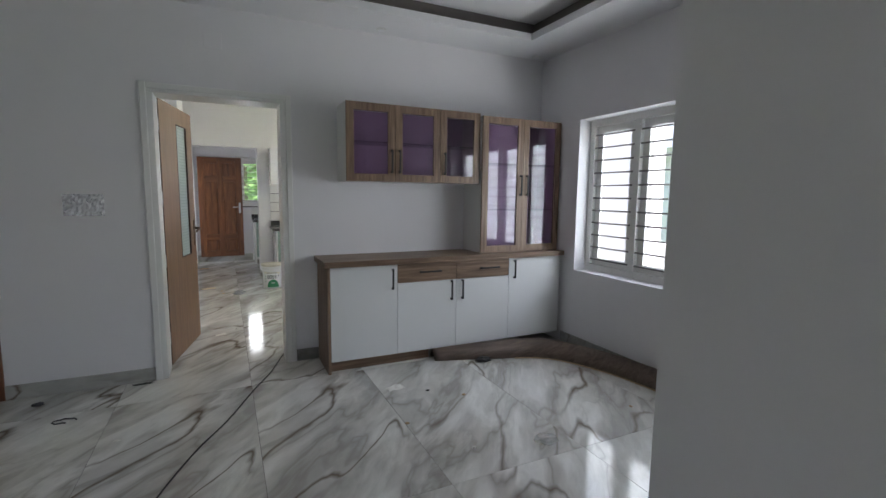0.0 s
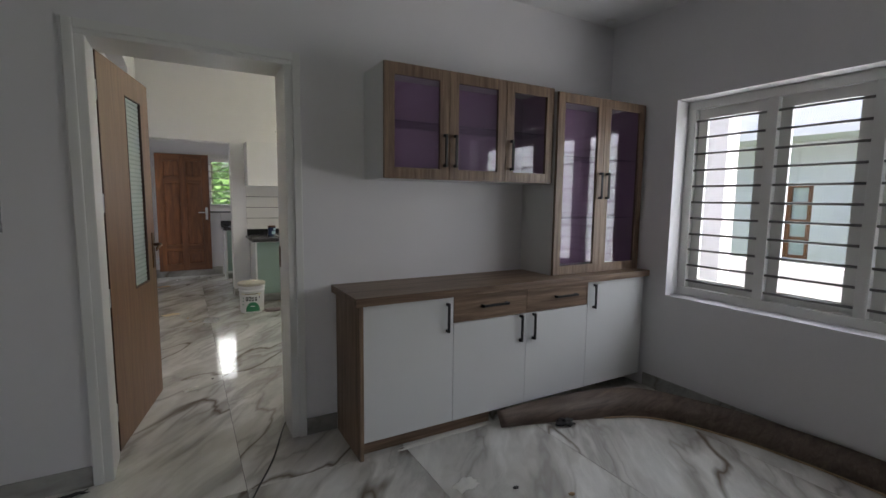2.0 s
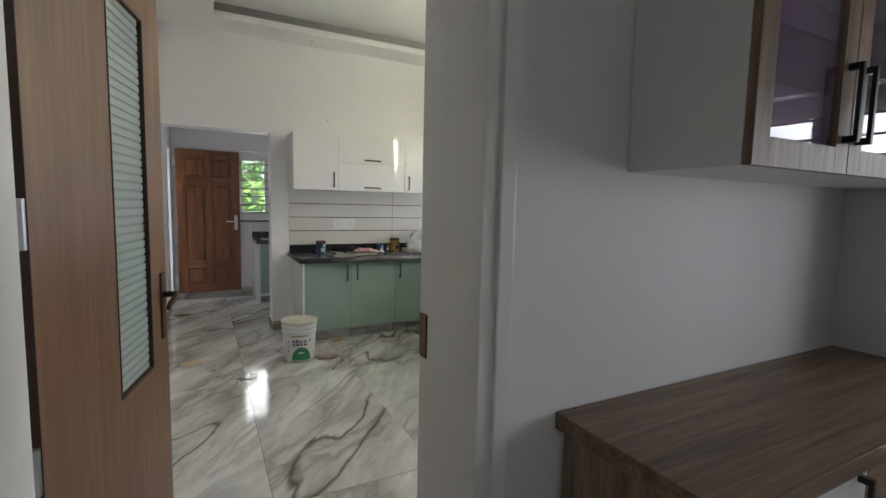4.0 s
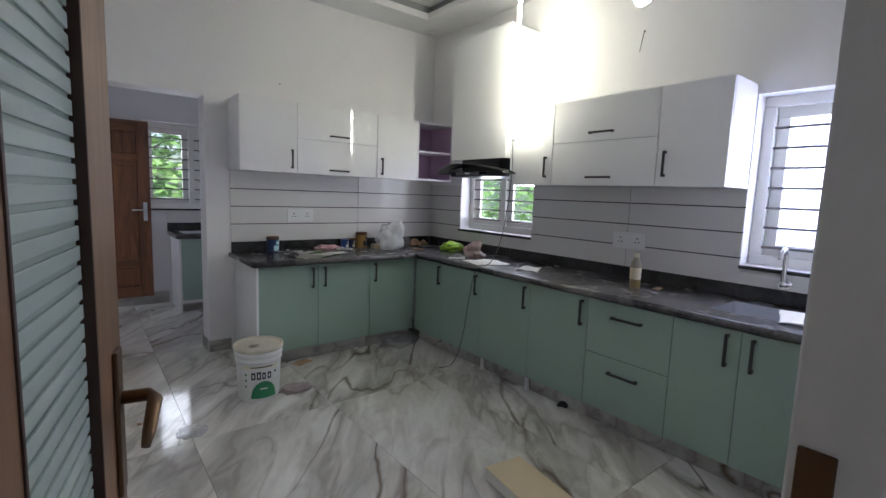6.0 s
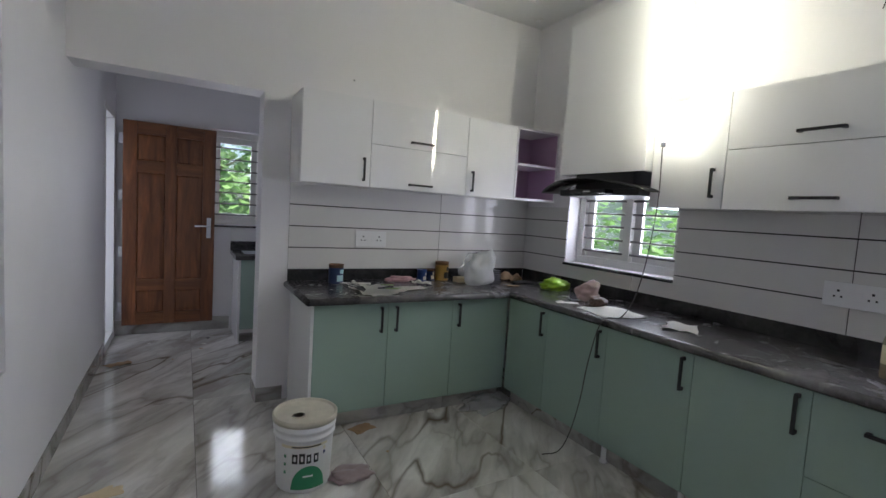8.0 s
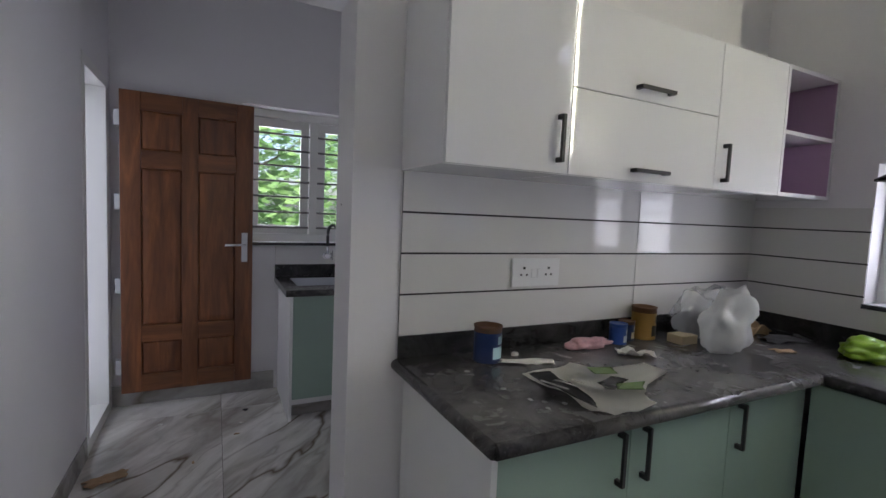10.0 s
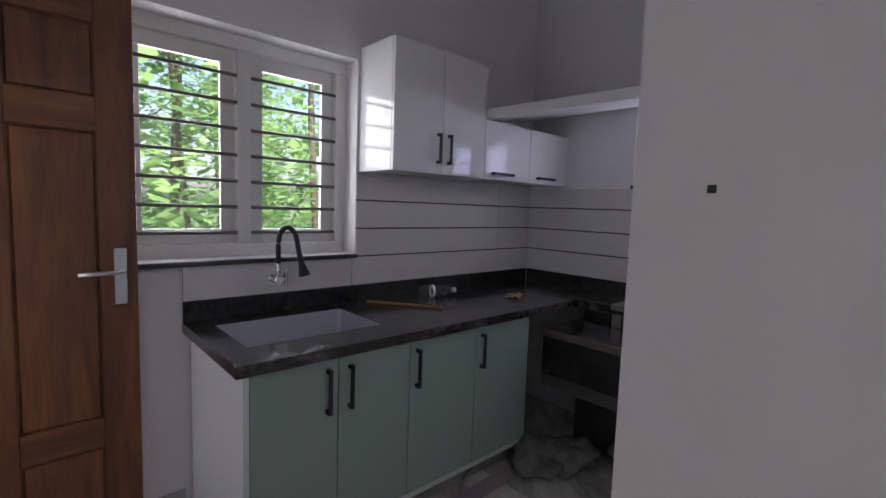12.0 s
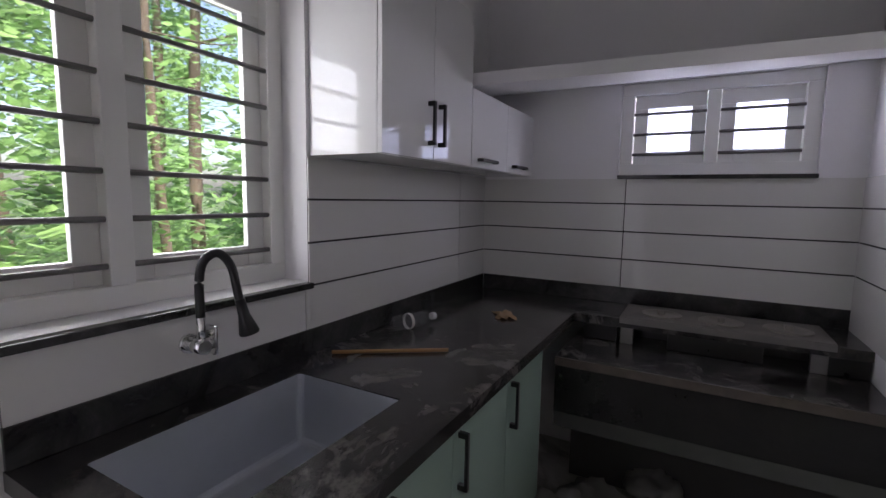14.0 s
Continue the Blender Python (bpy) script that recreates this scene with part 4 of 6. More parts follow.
def downlight(x, y, z):
    d = thing("downlight", (x, y, z - 0.012), "small round white recessed ceiling spotlight, unlit", "lamp", "ceiling spotlights")
    part("ring", add_lathe(bmesh.new(), x, y, [(0.030, z - 0.012), (0.038, z - 0.010), (0.042, z - 0.001)], 24), FRAME_WHITE, d)
    part("lens", add_lathe(bmesh.new(), x, y, [(0.024, z - 0.015), (0.024, z - 0.0125)], 20), LENS, d)


for x, y in ((1.58, 3.93), (3.16, 3.96), (0.0, 3.9)):
    downlight(x, y, ZD)
for x, y in ((3.02, 8.30), (1.30, 8.28), (3.02, 6.4)):
    downlight(x, y, ZC)


def tube_lamp():
    x, y = 2.69, 6.757
    t = thing("hanging_tube_lamp", (x, y, 1.84), "lit white LED tube hung upright on its cable", "lamp")
    part("tube", add_lathe(bmesh.new(), x, y, [(0.006, 1.862), (0.012, 1.868), (0.0125, 1.9), (0.0125, 2.98), (0.012, 3.0)], 16), TUBE, t, "glowing white tube")
    part("end_cap", add_lathe(bmesh.new(), x, y, [(0.010, 1.838), (0.015, 1.842), (0.015, 1.867), (0.013, 1.868)], 16), SWITCH_WHITE, t)
    part("end_cap", add_lathe(bmesh.new(), x, y, [(0.015, 3.0), (0.015, 3.04), (0.006, 3.06), (0.006, ZC + 0.0)], 16), SWITCH_WHITE, t)
    pts = spline([(x, y, 1.84), (x - 0.005, y - 0.005, 1.5), (2.62, 6.76, 1.1), (2.55, 6.80, 0.90), (2.505, 6.90, 0.85), (2.50, 6.97, 0.60), (2.49, 7.00, 0.35), (2.46, 7.03, 0.14), (2.41, 7.06, 0.02), (2.30, 7.08, 0.012)], 10)
    part("cable", add_tube(bmesh.new(), pts, 0.003, 6), plain("dark_flex", (0.05, 0.045, 0.045), 0.5), t, "thin dark cable")


tube_lamp()
_wh = single("loose_wires", add_tube(bmesh.new(), spline([(XE - 0.001, 6.03, 2.585), (XE - 0.03, 6.02, 2.58), (XE - 0.035, 6.03, 2.51), (XE - 0.02, 6.05, 2.45)], 8), 0.0028, 6), plain("grey_flex", (0.10, 0.09, 0.09), 0.5), "loose electric wires hanging out of the wall", "wires")
_v = thing("exhaust_vent", (XE - 0.012, 6.06, 2.72), "round exhaust vent in the kitchen wall with daylight behind", "vent")


def _disc(profile, seg=32):
    bm = add_lathe(bmesh.new(), 0, 0, profile, seg)
    bmesh.ops.transform(bm, matrix=Matrix.Translation((XE - 0.0005, 6.06, 2.835)) @ Matrix.Rotation(radians(-90), 4, "Y"), verts=bm.verts)
    return bm


# A glowing disc stands in for the sky behind; no hole is cut.
part("opening", _disc([(0.078, 0.0), (0.078, 0.003)]), DAYLIGHT, _v, "glowing disc standing in for daylight")
part("ring", _disc([(0.080, 0.0), (0.092, 0.002), (0.090, 0.010), (0.080, 0.008), (0.080, 0.0001)]), FRAME_WHITE, _v, "white plastic ring")

# ---- work area ----
WT, WF, WX = 0.875, 9.935, 2.82
_wp = single("end_panel", box(0.885, 0.905, WF - 0.004, YW - 0.012, 0, 0.83, 0.001), MATT_WHITE, "white board closing the end of the work cabinets", "panel")
for a, b, doors, lab in ((0.906, 1.575, ((0.906, 1.235, 1.19), (1.235, 1.575, 1.282)), "sage green two-door sink cabinet under black granite"), (1.575, 2.395, ((1.575, 1.98, 1.612), (1.98, 2.395, 2.02)), "sage green two-door base cabinet under black granite")):
    root = thing("base_cabinet", ((a + b) / 2, 10.2, 0), lab, "cabinet", "work area base cabinets")
    part("body", box(a, b, WF + 0.019, YW - 0.004, 0.10, 0.60 if a < 1 else 0.832), CARCASS, root)
    part("toe_kick", box(a, b, WF + 0.08, WF + 0.095, 0, 0.099), MARBLE_SKIRT, root)
    for p, q, hu in doors:
        door_leaf(root, "N", p, q, WF, 0.14, 0.83, GREEN, hu, 0.705, 0.17)

WS = (0.952, 1.54, 10.085, 10.47)
worktop("work_worktop", [(0.856, WS[0], WF - 0.03, YW - 0.002), (WS[1], XE - 0.002, WF - 0.03, YW - 0.002), (WS[0], WS[1], WF - 0.03, WS[2]), (WS[0], WS[1], WS[3], YW - 0.002), (WX, XE - 0.002, 8.767, WF - 0.03)], WT, 0.042, GRANITE_BLACK, "black granite worktop with a sink cut-out, dusty and wet")
for b in ((0.858, XE - 0.014, YW - 0.014, YW - 0.001), (XE - 0.014, XE - 0.001, 8.767, YW - 0.016)):
    single("upstand", box(*b, WT + 0.001, WT + 0.09, 0.002), UPSTAND, "black granite upstand behind the work counter", "upstand", kind="structure")
sink(*WS, WT - 0.004, 0.22, "brushed steel work sink set under black granite")


HOB_DUST = plain("dusty_hob_plate", (0.19, 0.175, 0.16), 0.75, 0.45, 9)
HOB_RING = plain("dusty_hob_ring", (0.27, 0.25, 0.22), 0.7, 0.35, 16)


def hearth():
    """Low granite ledge with the raised steel hob plate on blocks."""
    h = thing("hearth", (2.8, 9.2, 0), "black granite hearth ledge with a raised hob top on stone blocks", "hearth")
    part("ledge", box(2.47, XE - 0.003, 8.767, WF - 0.032, 0.715, 0.755, 0.003), GRANITE_BLACK, h, "dusty black granite ledge")
    part("front_panel", box(2.485, 2.50, 8.767, WF - 0.032, 0.50, 0.714, 0.002), NEAR_BLACK, h)
    # Wall and band colours carry the shade of the void under the ledge.
    part("base_wall", box(2.86, 2.94, 8.767, WF - 0.032, 0, 0.714), plain("shaded_render", (0.06, 0.057, 0.055), 0.9), h, "cement wall coloured dark for the shaded void")
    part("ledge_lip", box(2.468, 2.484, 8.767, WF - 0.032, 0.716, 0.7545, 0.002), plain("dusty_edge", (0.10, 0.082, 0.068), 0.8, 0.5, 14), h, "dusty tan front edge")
    part("cement_band", box(2.49, 2.52, 8.767, WF - 0.032, 0.43, 0.499, 0.002), plain("shaded_cement", (0.085, 0.088, 0.08), 0.85, 0.3, 7), h, "rough grey cement band")
    for y in (9.655, 8.93):
        part("steel_foot", box(WX - 0.002, WX + 0.03, y - 0.028, y + 0.028, 0.756, WT - 0.043, 0.002), DULL_STEEL, h, "steel foot")
    part("steel_lip", box(WX - 0.008, WX - 0.004, 8.88, 9.69, WT - 0.02, WT + 0.008, 0.001), DULL_STEEL, h, "dull steel front lip")
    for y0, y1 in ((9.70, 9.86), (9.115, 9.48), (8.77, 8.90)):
        part("block", box(WX + 0.006, WX + 0.16, y0, y1, 0.756, 0.832, 0.004), NEAR_BLACK, h, "black polished stone block")
    part("back_slab", box(WX + 0.17, WX + 0.19, 8.77, 9.87, 0.756, 0.832), NEAR_BLACK, h)
    part("hob_plate", box(WX - 0.003, WX + 0.315, 8.88, 9.69, WT + 0.001, WT + 0.012, 0.002), HOB_DUST, h, "dusty grey-brown hob plate")
    for y in (9.52, 9.27, 9.02):
        part("pot_ring", add_lathe(bmesh.new(), WX + 0.14, y, [(0.092, WT + 0.0124), (0.091, WT + 0.0175), (0.078, WT + 0.0180), (0.074, WT + 0.0145), (0.030, WT + 0.0142)], 36), HOB_RING, h, "round dusty hob ring")
        part("knob", box(WX + 0.12, WX + 0.16, y - 0.015, y + 0.015, WT + 0.0145, WT + 0.036, 0.004), HOB_RING, h, "small pale block")
    return h


hearth()


def work_uppers():
    f, b = 10.27, YW
    root = wall_unit("N", 1.70, 2.345, f, b, 1.57, 2.20, ((1.70, 2.02, 1.57, 2.20, 1.985, 1.70, True), (2.02, 2.345, 1.57, 2.20, 2.06, 1.70, True)), "glossy white two-door wall cabinet beside the work window")
    wall_unit("N", 2.347, XE - 0.004, f, b, 1.57, 1.905, ((2.347, 2.765, 1.57, 1.905, 2.50, 1.605, False), (2.765, XE - 0.004, 1.57, 1.905, 2.93, 1.605, False)), "low glossy white wall cabinet with two flaps under the shelf slab")
    bm = bmesh.new()
    lo = [bm.verts.new(p) for p in ((2.47, 8.764, 1.912), (XE - 0.001, 8.764, 2.052), (XE - 0.001, YW - 0.001, 2.052), (2.335, YW - 0.001, 1.912))]
    hi = [bm.verts.new((v.co.x, v.co.y, z)) for v, z in zip(lo, (1.964, 2.11, 2.11, 1.964))]
    bm.faces.new(lo)
    bm.faces.new(hi)
    for k in range(4):
        bm.faces.new((lo[k], lo[(k + 1) % 4], hi[(k + 1) % 4], hi[k]))
    single("loft_slab", bm, WALL, "white plastered concrete loft slab", "slab", kind="structure")


work_uppers()


def work_tap():
    x, y = 1.24, YW - 0.009
    t = thing("kitchen_tap", (x, y, 1.03), "wall tap with a chrome body and black flexible spout", "tap")
    part("flange", add_tube(bmesh.new(), [(x, y, 1.035), (x, y - 0.012, 1.035)], 0.026, 20), CHROME, t, "round chrome flange")
    part("body", add_tube(bmesh.new(), [(x, y - 0.012, 1.035), (x, y - 0.075, 1.035)], 0.019, 18), CHROME, t, "chrome body")
    part("lever", add_tube(bmesh.new(), [(x + 0.015, y - 0.05, 1.035), (x + 0.035, y - 0.05, 1.035)], 0.016, 14), CHROME, t, "chrome lever")
    part("paddle", box(x + 0.030, x + 0.040, y - 0.072, y - 0.030, 1.005, 1.085, 0.004), CHROME, t, "flat chrome lever paddle")
    part("riser", add_tube(bmesh.new(), [(x, y - 0.06, 1.045), (x, y - 0.06, 1.12)], 0.011, 14), CHROME, t, "chrome riser")
    pts = spline([(x, y - 0.06, 1.115), (x, y - 0.06, 1.21), (x + 0.010, y - 0.068, 1.262), (x + 0.038, y - 0.085, 1.28), (x + 0.064, y - 0.10, 1.245), (x + 0.076, y - 0.108, 1.17), (x + 0.082, y - 0.112, 1.14)], 8)
    part("hose", add_tube(bmesh.new(), pts, 0.0115, 14), BLACK, t, "black flexible hose")
    part("spray_head", add_tube(bmesh.new(), [(x + 0.079, y - 0.110, 1.155), (x + 0.088, y - 0.115, 1.11), (x + 0.098, y - 0.121, 1.062), (x + 0.099, y - 0.122, 1.056)], [0.013, 0.015, 0.027, 0.025], 18), BLACK, t, "flared black spray head")


work_tap()

x, y = XE - 0.009, 5.05
_t = thing("kitchen_tap", (x, y, 0.99), "chrome wall tap above the kitchen sink", "tap", )
part("flange", add_tube(bmesh.new(), [(x, y, 0.985), (x - 0.012, y, 0.985)], 0.027, 20), CHROME, _t)
part("body", add_tube(bmesh.new(), [(x - 0.01, y, 0.985), (x - 0.08, y, 0.985)], 0.02, 18), CHROME, _t)
part("spout", add_tube(bmesh.new(), spline([(x - 0.06, y, 0.995), (x - 0.062, y, 1.10), (x - 0.068, y, 1.165), (x - 0.10, y, 1.185), (x - 0.14, y, 1.165), (x - 0.15, y, 1.13)], 8), 0.0125, 14), CHROME, _t, "bent chrome spout")
part("lever", add_tube(bmesh.new(), [(x - 0.08, y, 0.985), (x - 0.11, y - 0.01, 0.99), (x - 0.115, y - 0.06, 1.0)], [0.012, 0.01, 0.007], 12), CHROME, _t)

# ---- outside ----
GRASS = plain("grass_soil", (0.07, 0.11, 0.035), 0.95, 0.4, 1.5)
PAVE = plain("pale_paving", (0.46, 0.45, 0.42), 0.9, 0.2, 2.0)
HOUSE_WHITE = plaster("white_house_paint", (0.72, 0.72, 0.76))
# Opaque pale colour stands in for sky mirrored in the neighbour's panes.
PALE_PANE = painted("sky_pale_pane", (0.42, 0.50, 0.50), 0.12)
BLUE = plain("blue_sheet", (0.10, 0.20, 0.52), 0.6)
BARK = plain("grey_brown_bark", (0.17, 0.125, 0.09), 0.95, 0.35, 9)
LEAVES = leafy("tree_leaves", (0.07, 0.14, 0.045), (0.20, 0.34, 0.12))
BIG_LEAVES = leafy("broad_leaves", (0.09, 0.16, 0.055), (0.24, 0.38, 0.14))
single("sunshade", box(0.2, 2.3, YW + OUT, YW + OUT + 0.42, 2.20, 2.27, 0.003), plaster("lavender_white_paint", (0.72, 0.68, 0.74)), "pale concrete sunshade over the work window", "sunshade", kind="structure")
single("ground", box(-400, 400, -400, 400, -0.5, -0.28), GRASS, "grassy earth reaching far away", "ground", kind="structure")
single("pavement", box(XD + OUT, 6.9, -6, 9.0, -0.29, -0.22), PAVE, "pale paved strip beside the house", "pavement", kind="structure")


def neighbour():
    h = thing("neighbour_house", (11.5, 3.5, -0.28), "white neighbouring house with brown wooden windows", "house")
    wins = ((5.12, 5.52), (3.10, 4.25), (-0.4, 0.9))
    part("wall", pierced("y", -9.0, 14.5, 9.5, 9.75, -0.3, 2.45, [(a, b, 0.45, 1.74) for a, b in wins]), HOUSE_WHITE, h, "white plastered wall")
    part("inner_wall", box(11.6, 11.7, -9, 14.5, -0.3, 2.45), HOUSE_WHITE, h)
    part("eave", box(8.75, 14, -9.4, 14.9, 2.45, 2.60, 0.01), HOUSE_WHITE, h, "white eave slab")
    part("upper_wall", box(9.9, 14, -9, 14.5, 2.60, 5.4), HOUSE_WHITE, h, "white upper storey")
    part("blue_panel", box(9.84, 9.90, 6.85, 7.45, 2.60, 3.6), BLUE, h, "blue painted panel")
    part("roof", box(9.3, 14.5, -9.6, 15, 5.4, 5.6, 0.01), HOUSE_WHITE, h, "flat roof slab")
    for y0, y1 in wins:
        w = part("window", box(9.53, 9.61, y0, y1, 1.67, 1.74, 0.003), TEAK_X, h, "brown wooden window")
        n = 1 if y1 - y0 < 0.8 else 2
        s = (y1 - y0 - 0.08) / n
        for k in range(n + 1):
            part("mullion", box(9.53, 9.61, y0 + k * s, y0 + k * s + 0.08, 0.45, 1.67, 0.003), TEAK_Z, w)
        for z in (0.45, 0.77, 1.07, 1.37):
            part("rail", box(9.54, 9.60, y0 + 0.08, y1 - 0.08, z, z + 0.06, 0.003), TEAK_X, w)
        part("pane", box(9.567, 9.573, y0 + 0.05, y1 - 0.05, 0.5, 1.7), PALE_PANE, w)
    single("boundary_wall", box(6.6, 6.75, -6, 9.0, -0.28, 0.68, 0.01), HOUSE_WHITE, "low white boundary wall between the houses", "wall", kind="structure")


neighbour()
single("side_wall", box(4.9, 5.1, 4.0, 7.0, -0.28, 2.6, 0.01), HOUSE_WHITE, "tall white wall close beside the kitchen", "wall", kind="structure")


def tree(x, y, h, r, seed, lean=0.0, crown_low=0.45, n_leaves=2600, size=0.13, spread=1.9):
    rng = random.Random(seed)
    t = thing("tree", (x, y, -0.3), "tall slender tree with grey-brown bark and green crown", "tree", "trees behind the house")
    pts, rad = [], []
    for k in range(9):
        s = k / 8
        pts.append((x + lean * s * h * 0.2 + 0.12 * math.sin(s * 5 + seed), y + 0.12 * math.cos(s * 4 + seed), -0.32 + s * h))
        rad.append(r * (1.25 - 0.95 * s) if k else r * 1.5)
    part("trunk", add_tube(bmesh.new(), spline(pts, 4), [r * (1.3 - 1.0 * i / 32) for i in range(33)], 12), BARK, t)
    bm = bmesh.new()
    tips = []
    for k in range(11):
        s = crown_low + (1 - crown_low) * (k + 0.5) / 11
        b = Vector(pts[min(8, int(s * 8))])
        a = rng.uniform(0, 6.28)
        ln = spread * rng.uniform(0.5, 1.0)
        e = b + Vector((math.cos(a) * ln, math.sin(a) * ln, ln * rng.uniform(0.1, 0.7)))
        m = (b + e) / 2 + Vector((0, 0, -0.1))
        add_tube(bm, spline([b, m, e], 4), [r * 0.3 * (1 - 0.09 * i) for i in range(9)], 6)
        tips += [m, e, (m + e) / 2]
    part("limbs", bm, BARK, t)
    vs, fs = [], []
    for k in range(n_leaves):
        c = rng.choice(tips) + Vector((rng.gauss(0, 0.38), rng.gauss(0, 0.38), rng.gauss(0, 0.30)))
        a, tilt, sz = rng.uniform(0, 6.28), rng.uniform(-0.7, 0.5), size * rng.uniform(0.6, 1.4)
        d = Vector((math.cos(a), math.sin(a), tilt)).normalized()
        sd = d.cross(Vector((0, 0, 1))).normalized() * sz * 0.36
        i = len(vs)
        dip = Vector((0, 0, -0.12 * sz))
        vs += [c, c + d * sz * 0.45 + sd + dip, c + d * sz, c + d * sz * 0.45 - sd + dip]
        fs += [(i, i + 1, i + 2), (i, i + 2, i + 3)]
    me = bpy.data.meshes.new("crown")
    me.from_pydata([tuple(v) for v in vs], [], fs)
    me.materials.append(LEAVES)
    ob = new("crown", me)
    ob.parent = t
    ob.matrix_parent_inverse = t.matrix_basis.inverted()
    return t


_trees = ((0.75, 14.2, 9, 0.10, 1), (1.95, 15.3, 10, 0.06, 2), (3.4, 14.4, 9, 0.08, 3), (5.2, 16.5, 11, 0.16, 4), (-1.2, 16.0, 10, 0.15, 5), (2.6, 19, 12, 0.17, 6), (0.0, 20.5, 12, 0.18, 7), (7.5, 15.0, 10, 0.15, 8), (4.4, 22, 13, 0.2, 9), (9.5, 18.5, 12, 0.2, 10), (-3.5, 19, 12, 0.2, 11), (11, 13.5, 9, 0.17, 12), (7.0, 21, 12, 0.2, 13))
for _x, _y, _hh, _r, _s in _trees:
    tree(_x, _y, _hh, _r * 0.55, _s, 0.15 * math.sin(_s * 2.1), 0.30 if _s > 3 else 0.22, 6500, 0.080 if _s < 5 else 0.15)


def scrub(name, x0, x1, y0, y1, z1, n, size, mat, seed, label):
    rng = random.Random(seed)
    vs, fs = [], []
    clumps = [(rng.uniform(x0, x1), rng.uniform(y0, y1), rng.uniform(0.4, 1.0)) for _ in range(90)]
    for k in range(n):
        cx, cy, hs = rng.choice(clumps)
        c = Vector((cx + rng.gauss(0, 0.3), cy + rng.gauss(0, 0.3), -0.28 + abs(rng.gauss(0.0, 0.5)) * z1 * hs))
        a, tilt, sz = rng.uniform(0, 6.28), rng.uniform(-0.5, 0.8), size * rng.uniform(0.5, 1.4)
        d = Vector((math.cos(a), math.sin(a), tilt)).normalized()
        sd = d.cross(Vector((0, 0, 1))).normalized() * sz * 0.4
        i = len(vs)
        vs += [c, c + d * sz * 0.4 + sd, c + d * sz, c + d * sz * 0.4 - sd]
        fs += [(i, i + 1, i + 2), (i, i + 2, i + 3)]
    me = bpy.data.meshes.new(name)
    me.from_pydata([tuple(v) for v in vs], [], fs)
    me.materials.append(mat)
    tagged(new(name, me), label, "undergrowth", kind="stuff")


scrub("undergrowth", -6, 12, 12.2, 22, 2.4, 40000, 0.12, LEAVES, 21, "dense green undergrowth among the trees")
scrub("broad_leaf_shrubs", -0.6, 2.6, 13.0, 14.6, 4.6, 1300, 0.20, BIG_LEAVES, 22, "broad-leaved climbers round the near trunks")
scrub("far_woods", -25, 25, 26, 34, 9.0, 9000, 0.7, LEAVES, 23, "distant green woods")
scrub("side_shrubs", 5.4, 7.9, 8.6, 14.0, 3.6, 7000, 0.18, LEAVES, 24, "green shrubs beside the boundary wall")

# ---- loose things ----
PLASTIC_WHITE = plain("white_pail_plastic", (0.76, 0.76, 0.74), 0.4, 0.06)
CREAM = plain("cream_label", (0.72, 0.66, 0.46), 0.5)
LABEL_GREEN = plain("green_label", (0.03, 0.22, 0.10), 0.45)
LABEL_BLACK = plain("black_print", (0.015, 0.015, 0.015), 0.5)
LID_STAIN = plain("paint_stained_lid", (0.66, 0.62, 0.50), 0.5, 0.3, 14)
TIN_BLUE = plain("blue_tin", (0.014, 0.032, 0.11), 0.3, 0.4)
TIN_BRIGHT = plain("bright_blue_tin", (0.03, 0.085, 0.32), 0.3, 0.3)
TIN_GOLD = plain("gold_tin", (0.42, 0.25, 0.06), 0.3, 0.25)
RUST = plain("rusty_metal", (0.16, 0.08, 0.035), 0.7, 0.4, 30)
PAPER = plain("off_white_paper", (0.76, 0.75, 0.69), 0.85, 0.12)
DROPS = plain("pale_dried_drops", (0.45, 0.44, 0.42), 0.6)
TURQUOISE = plain("turquoise_sticker", (0.45, 0.66, 0.68), 0.6)
NEWS_DARK = plain("dark_newsprint_picture", (0.06, 0.06, 0.06), 0.8, 0.3)
GREEN_SPLASH = plain("green_paint_splash", (0.30, 0.42, 0.18), 0.7, 0.3)
CARD = plain("brown_cardboard", (0.40, 0.27, 0.15), 0.85, 0.15)
CARD_PALE = plain("pale_yellow_card", (0.62, 0.51, 0.32), 0.7, 0.08)
PINK = plain("pink_print_wrapper", (0.72, 0.42, 0.44), 0.5, 0.5, 40)
GREEN_BAG = plain("lime_plastic", (0.28, 0.48, 0.03), 0.3, 0.2)
AMBER = plain("amber_liquid", (0.30, 0.14, 0.025), 0.15, 0.1)
TEAL_PANEL = plain("pale_teal_sheet", (0.42, 0.60, 0.58), 0.3, 0.1)


def film(name, col, alpha):
    s = Shade(name, 0.25, color=col)
    tr = s.n("ShaderNodeBsdfTransparent")
    tl = s.n("ShaderNodeBsdfTranslucent")
    tl.inputs["Color"].default_value = (*col, 1)
    a = s.n("ShaderNodeMixShader", Fac=0.45)
    s.l(s.p.outputs[0], a.inputs[1])
    s.l(tl.outputs[0], a.inputs[2])
    m = s.n("ShaderNodeMixShader", Fac=alpha)
    s.l(tr.outputs[0], m.inputs[1])
    s.l(a.outputs[0], m.inputs[2])
    s.l(m.outputs[0], s.t.nodes["Material Output"].inputs["Surface"])
    return s.m


WHITE_BAG = film("thin_white_plastic", (0.80, 0.81, 0.80), 0.82)
CLEAR_BAG = film("clear_plastic_film", (0.82, 0.83, 0.84), 0.30)
BROWN_BAG = film("brownish_clear_bag", (0.58, 0.43, 0.37), 0.5)


RUBBISH = film("grey_rubbish_bag", (0.42, 0.41, 0.38), 0.8)


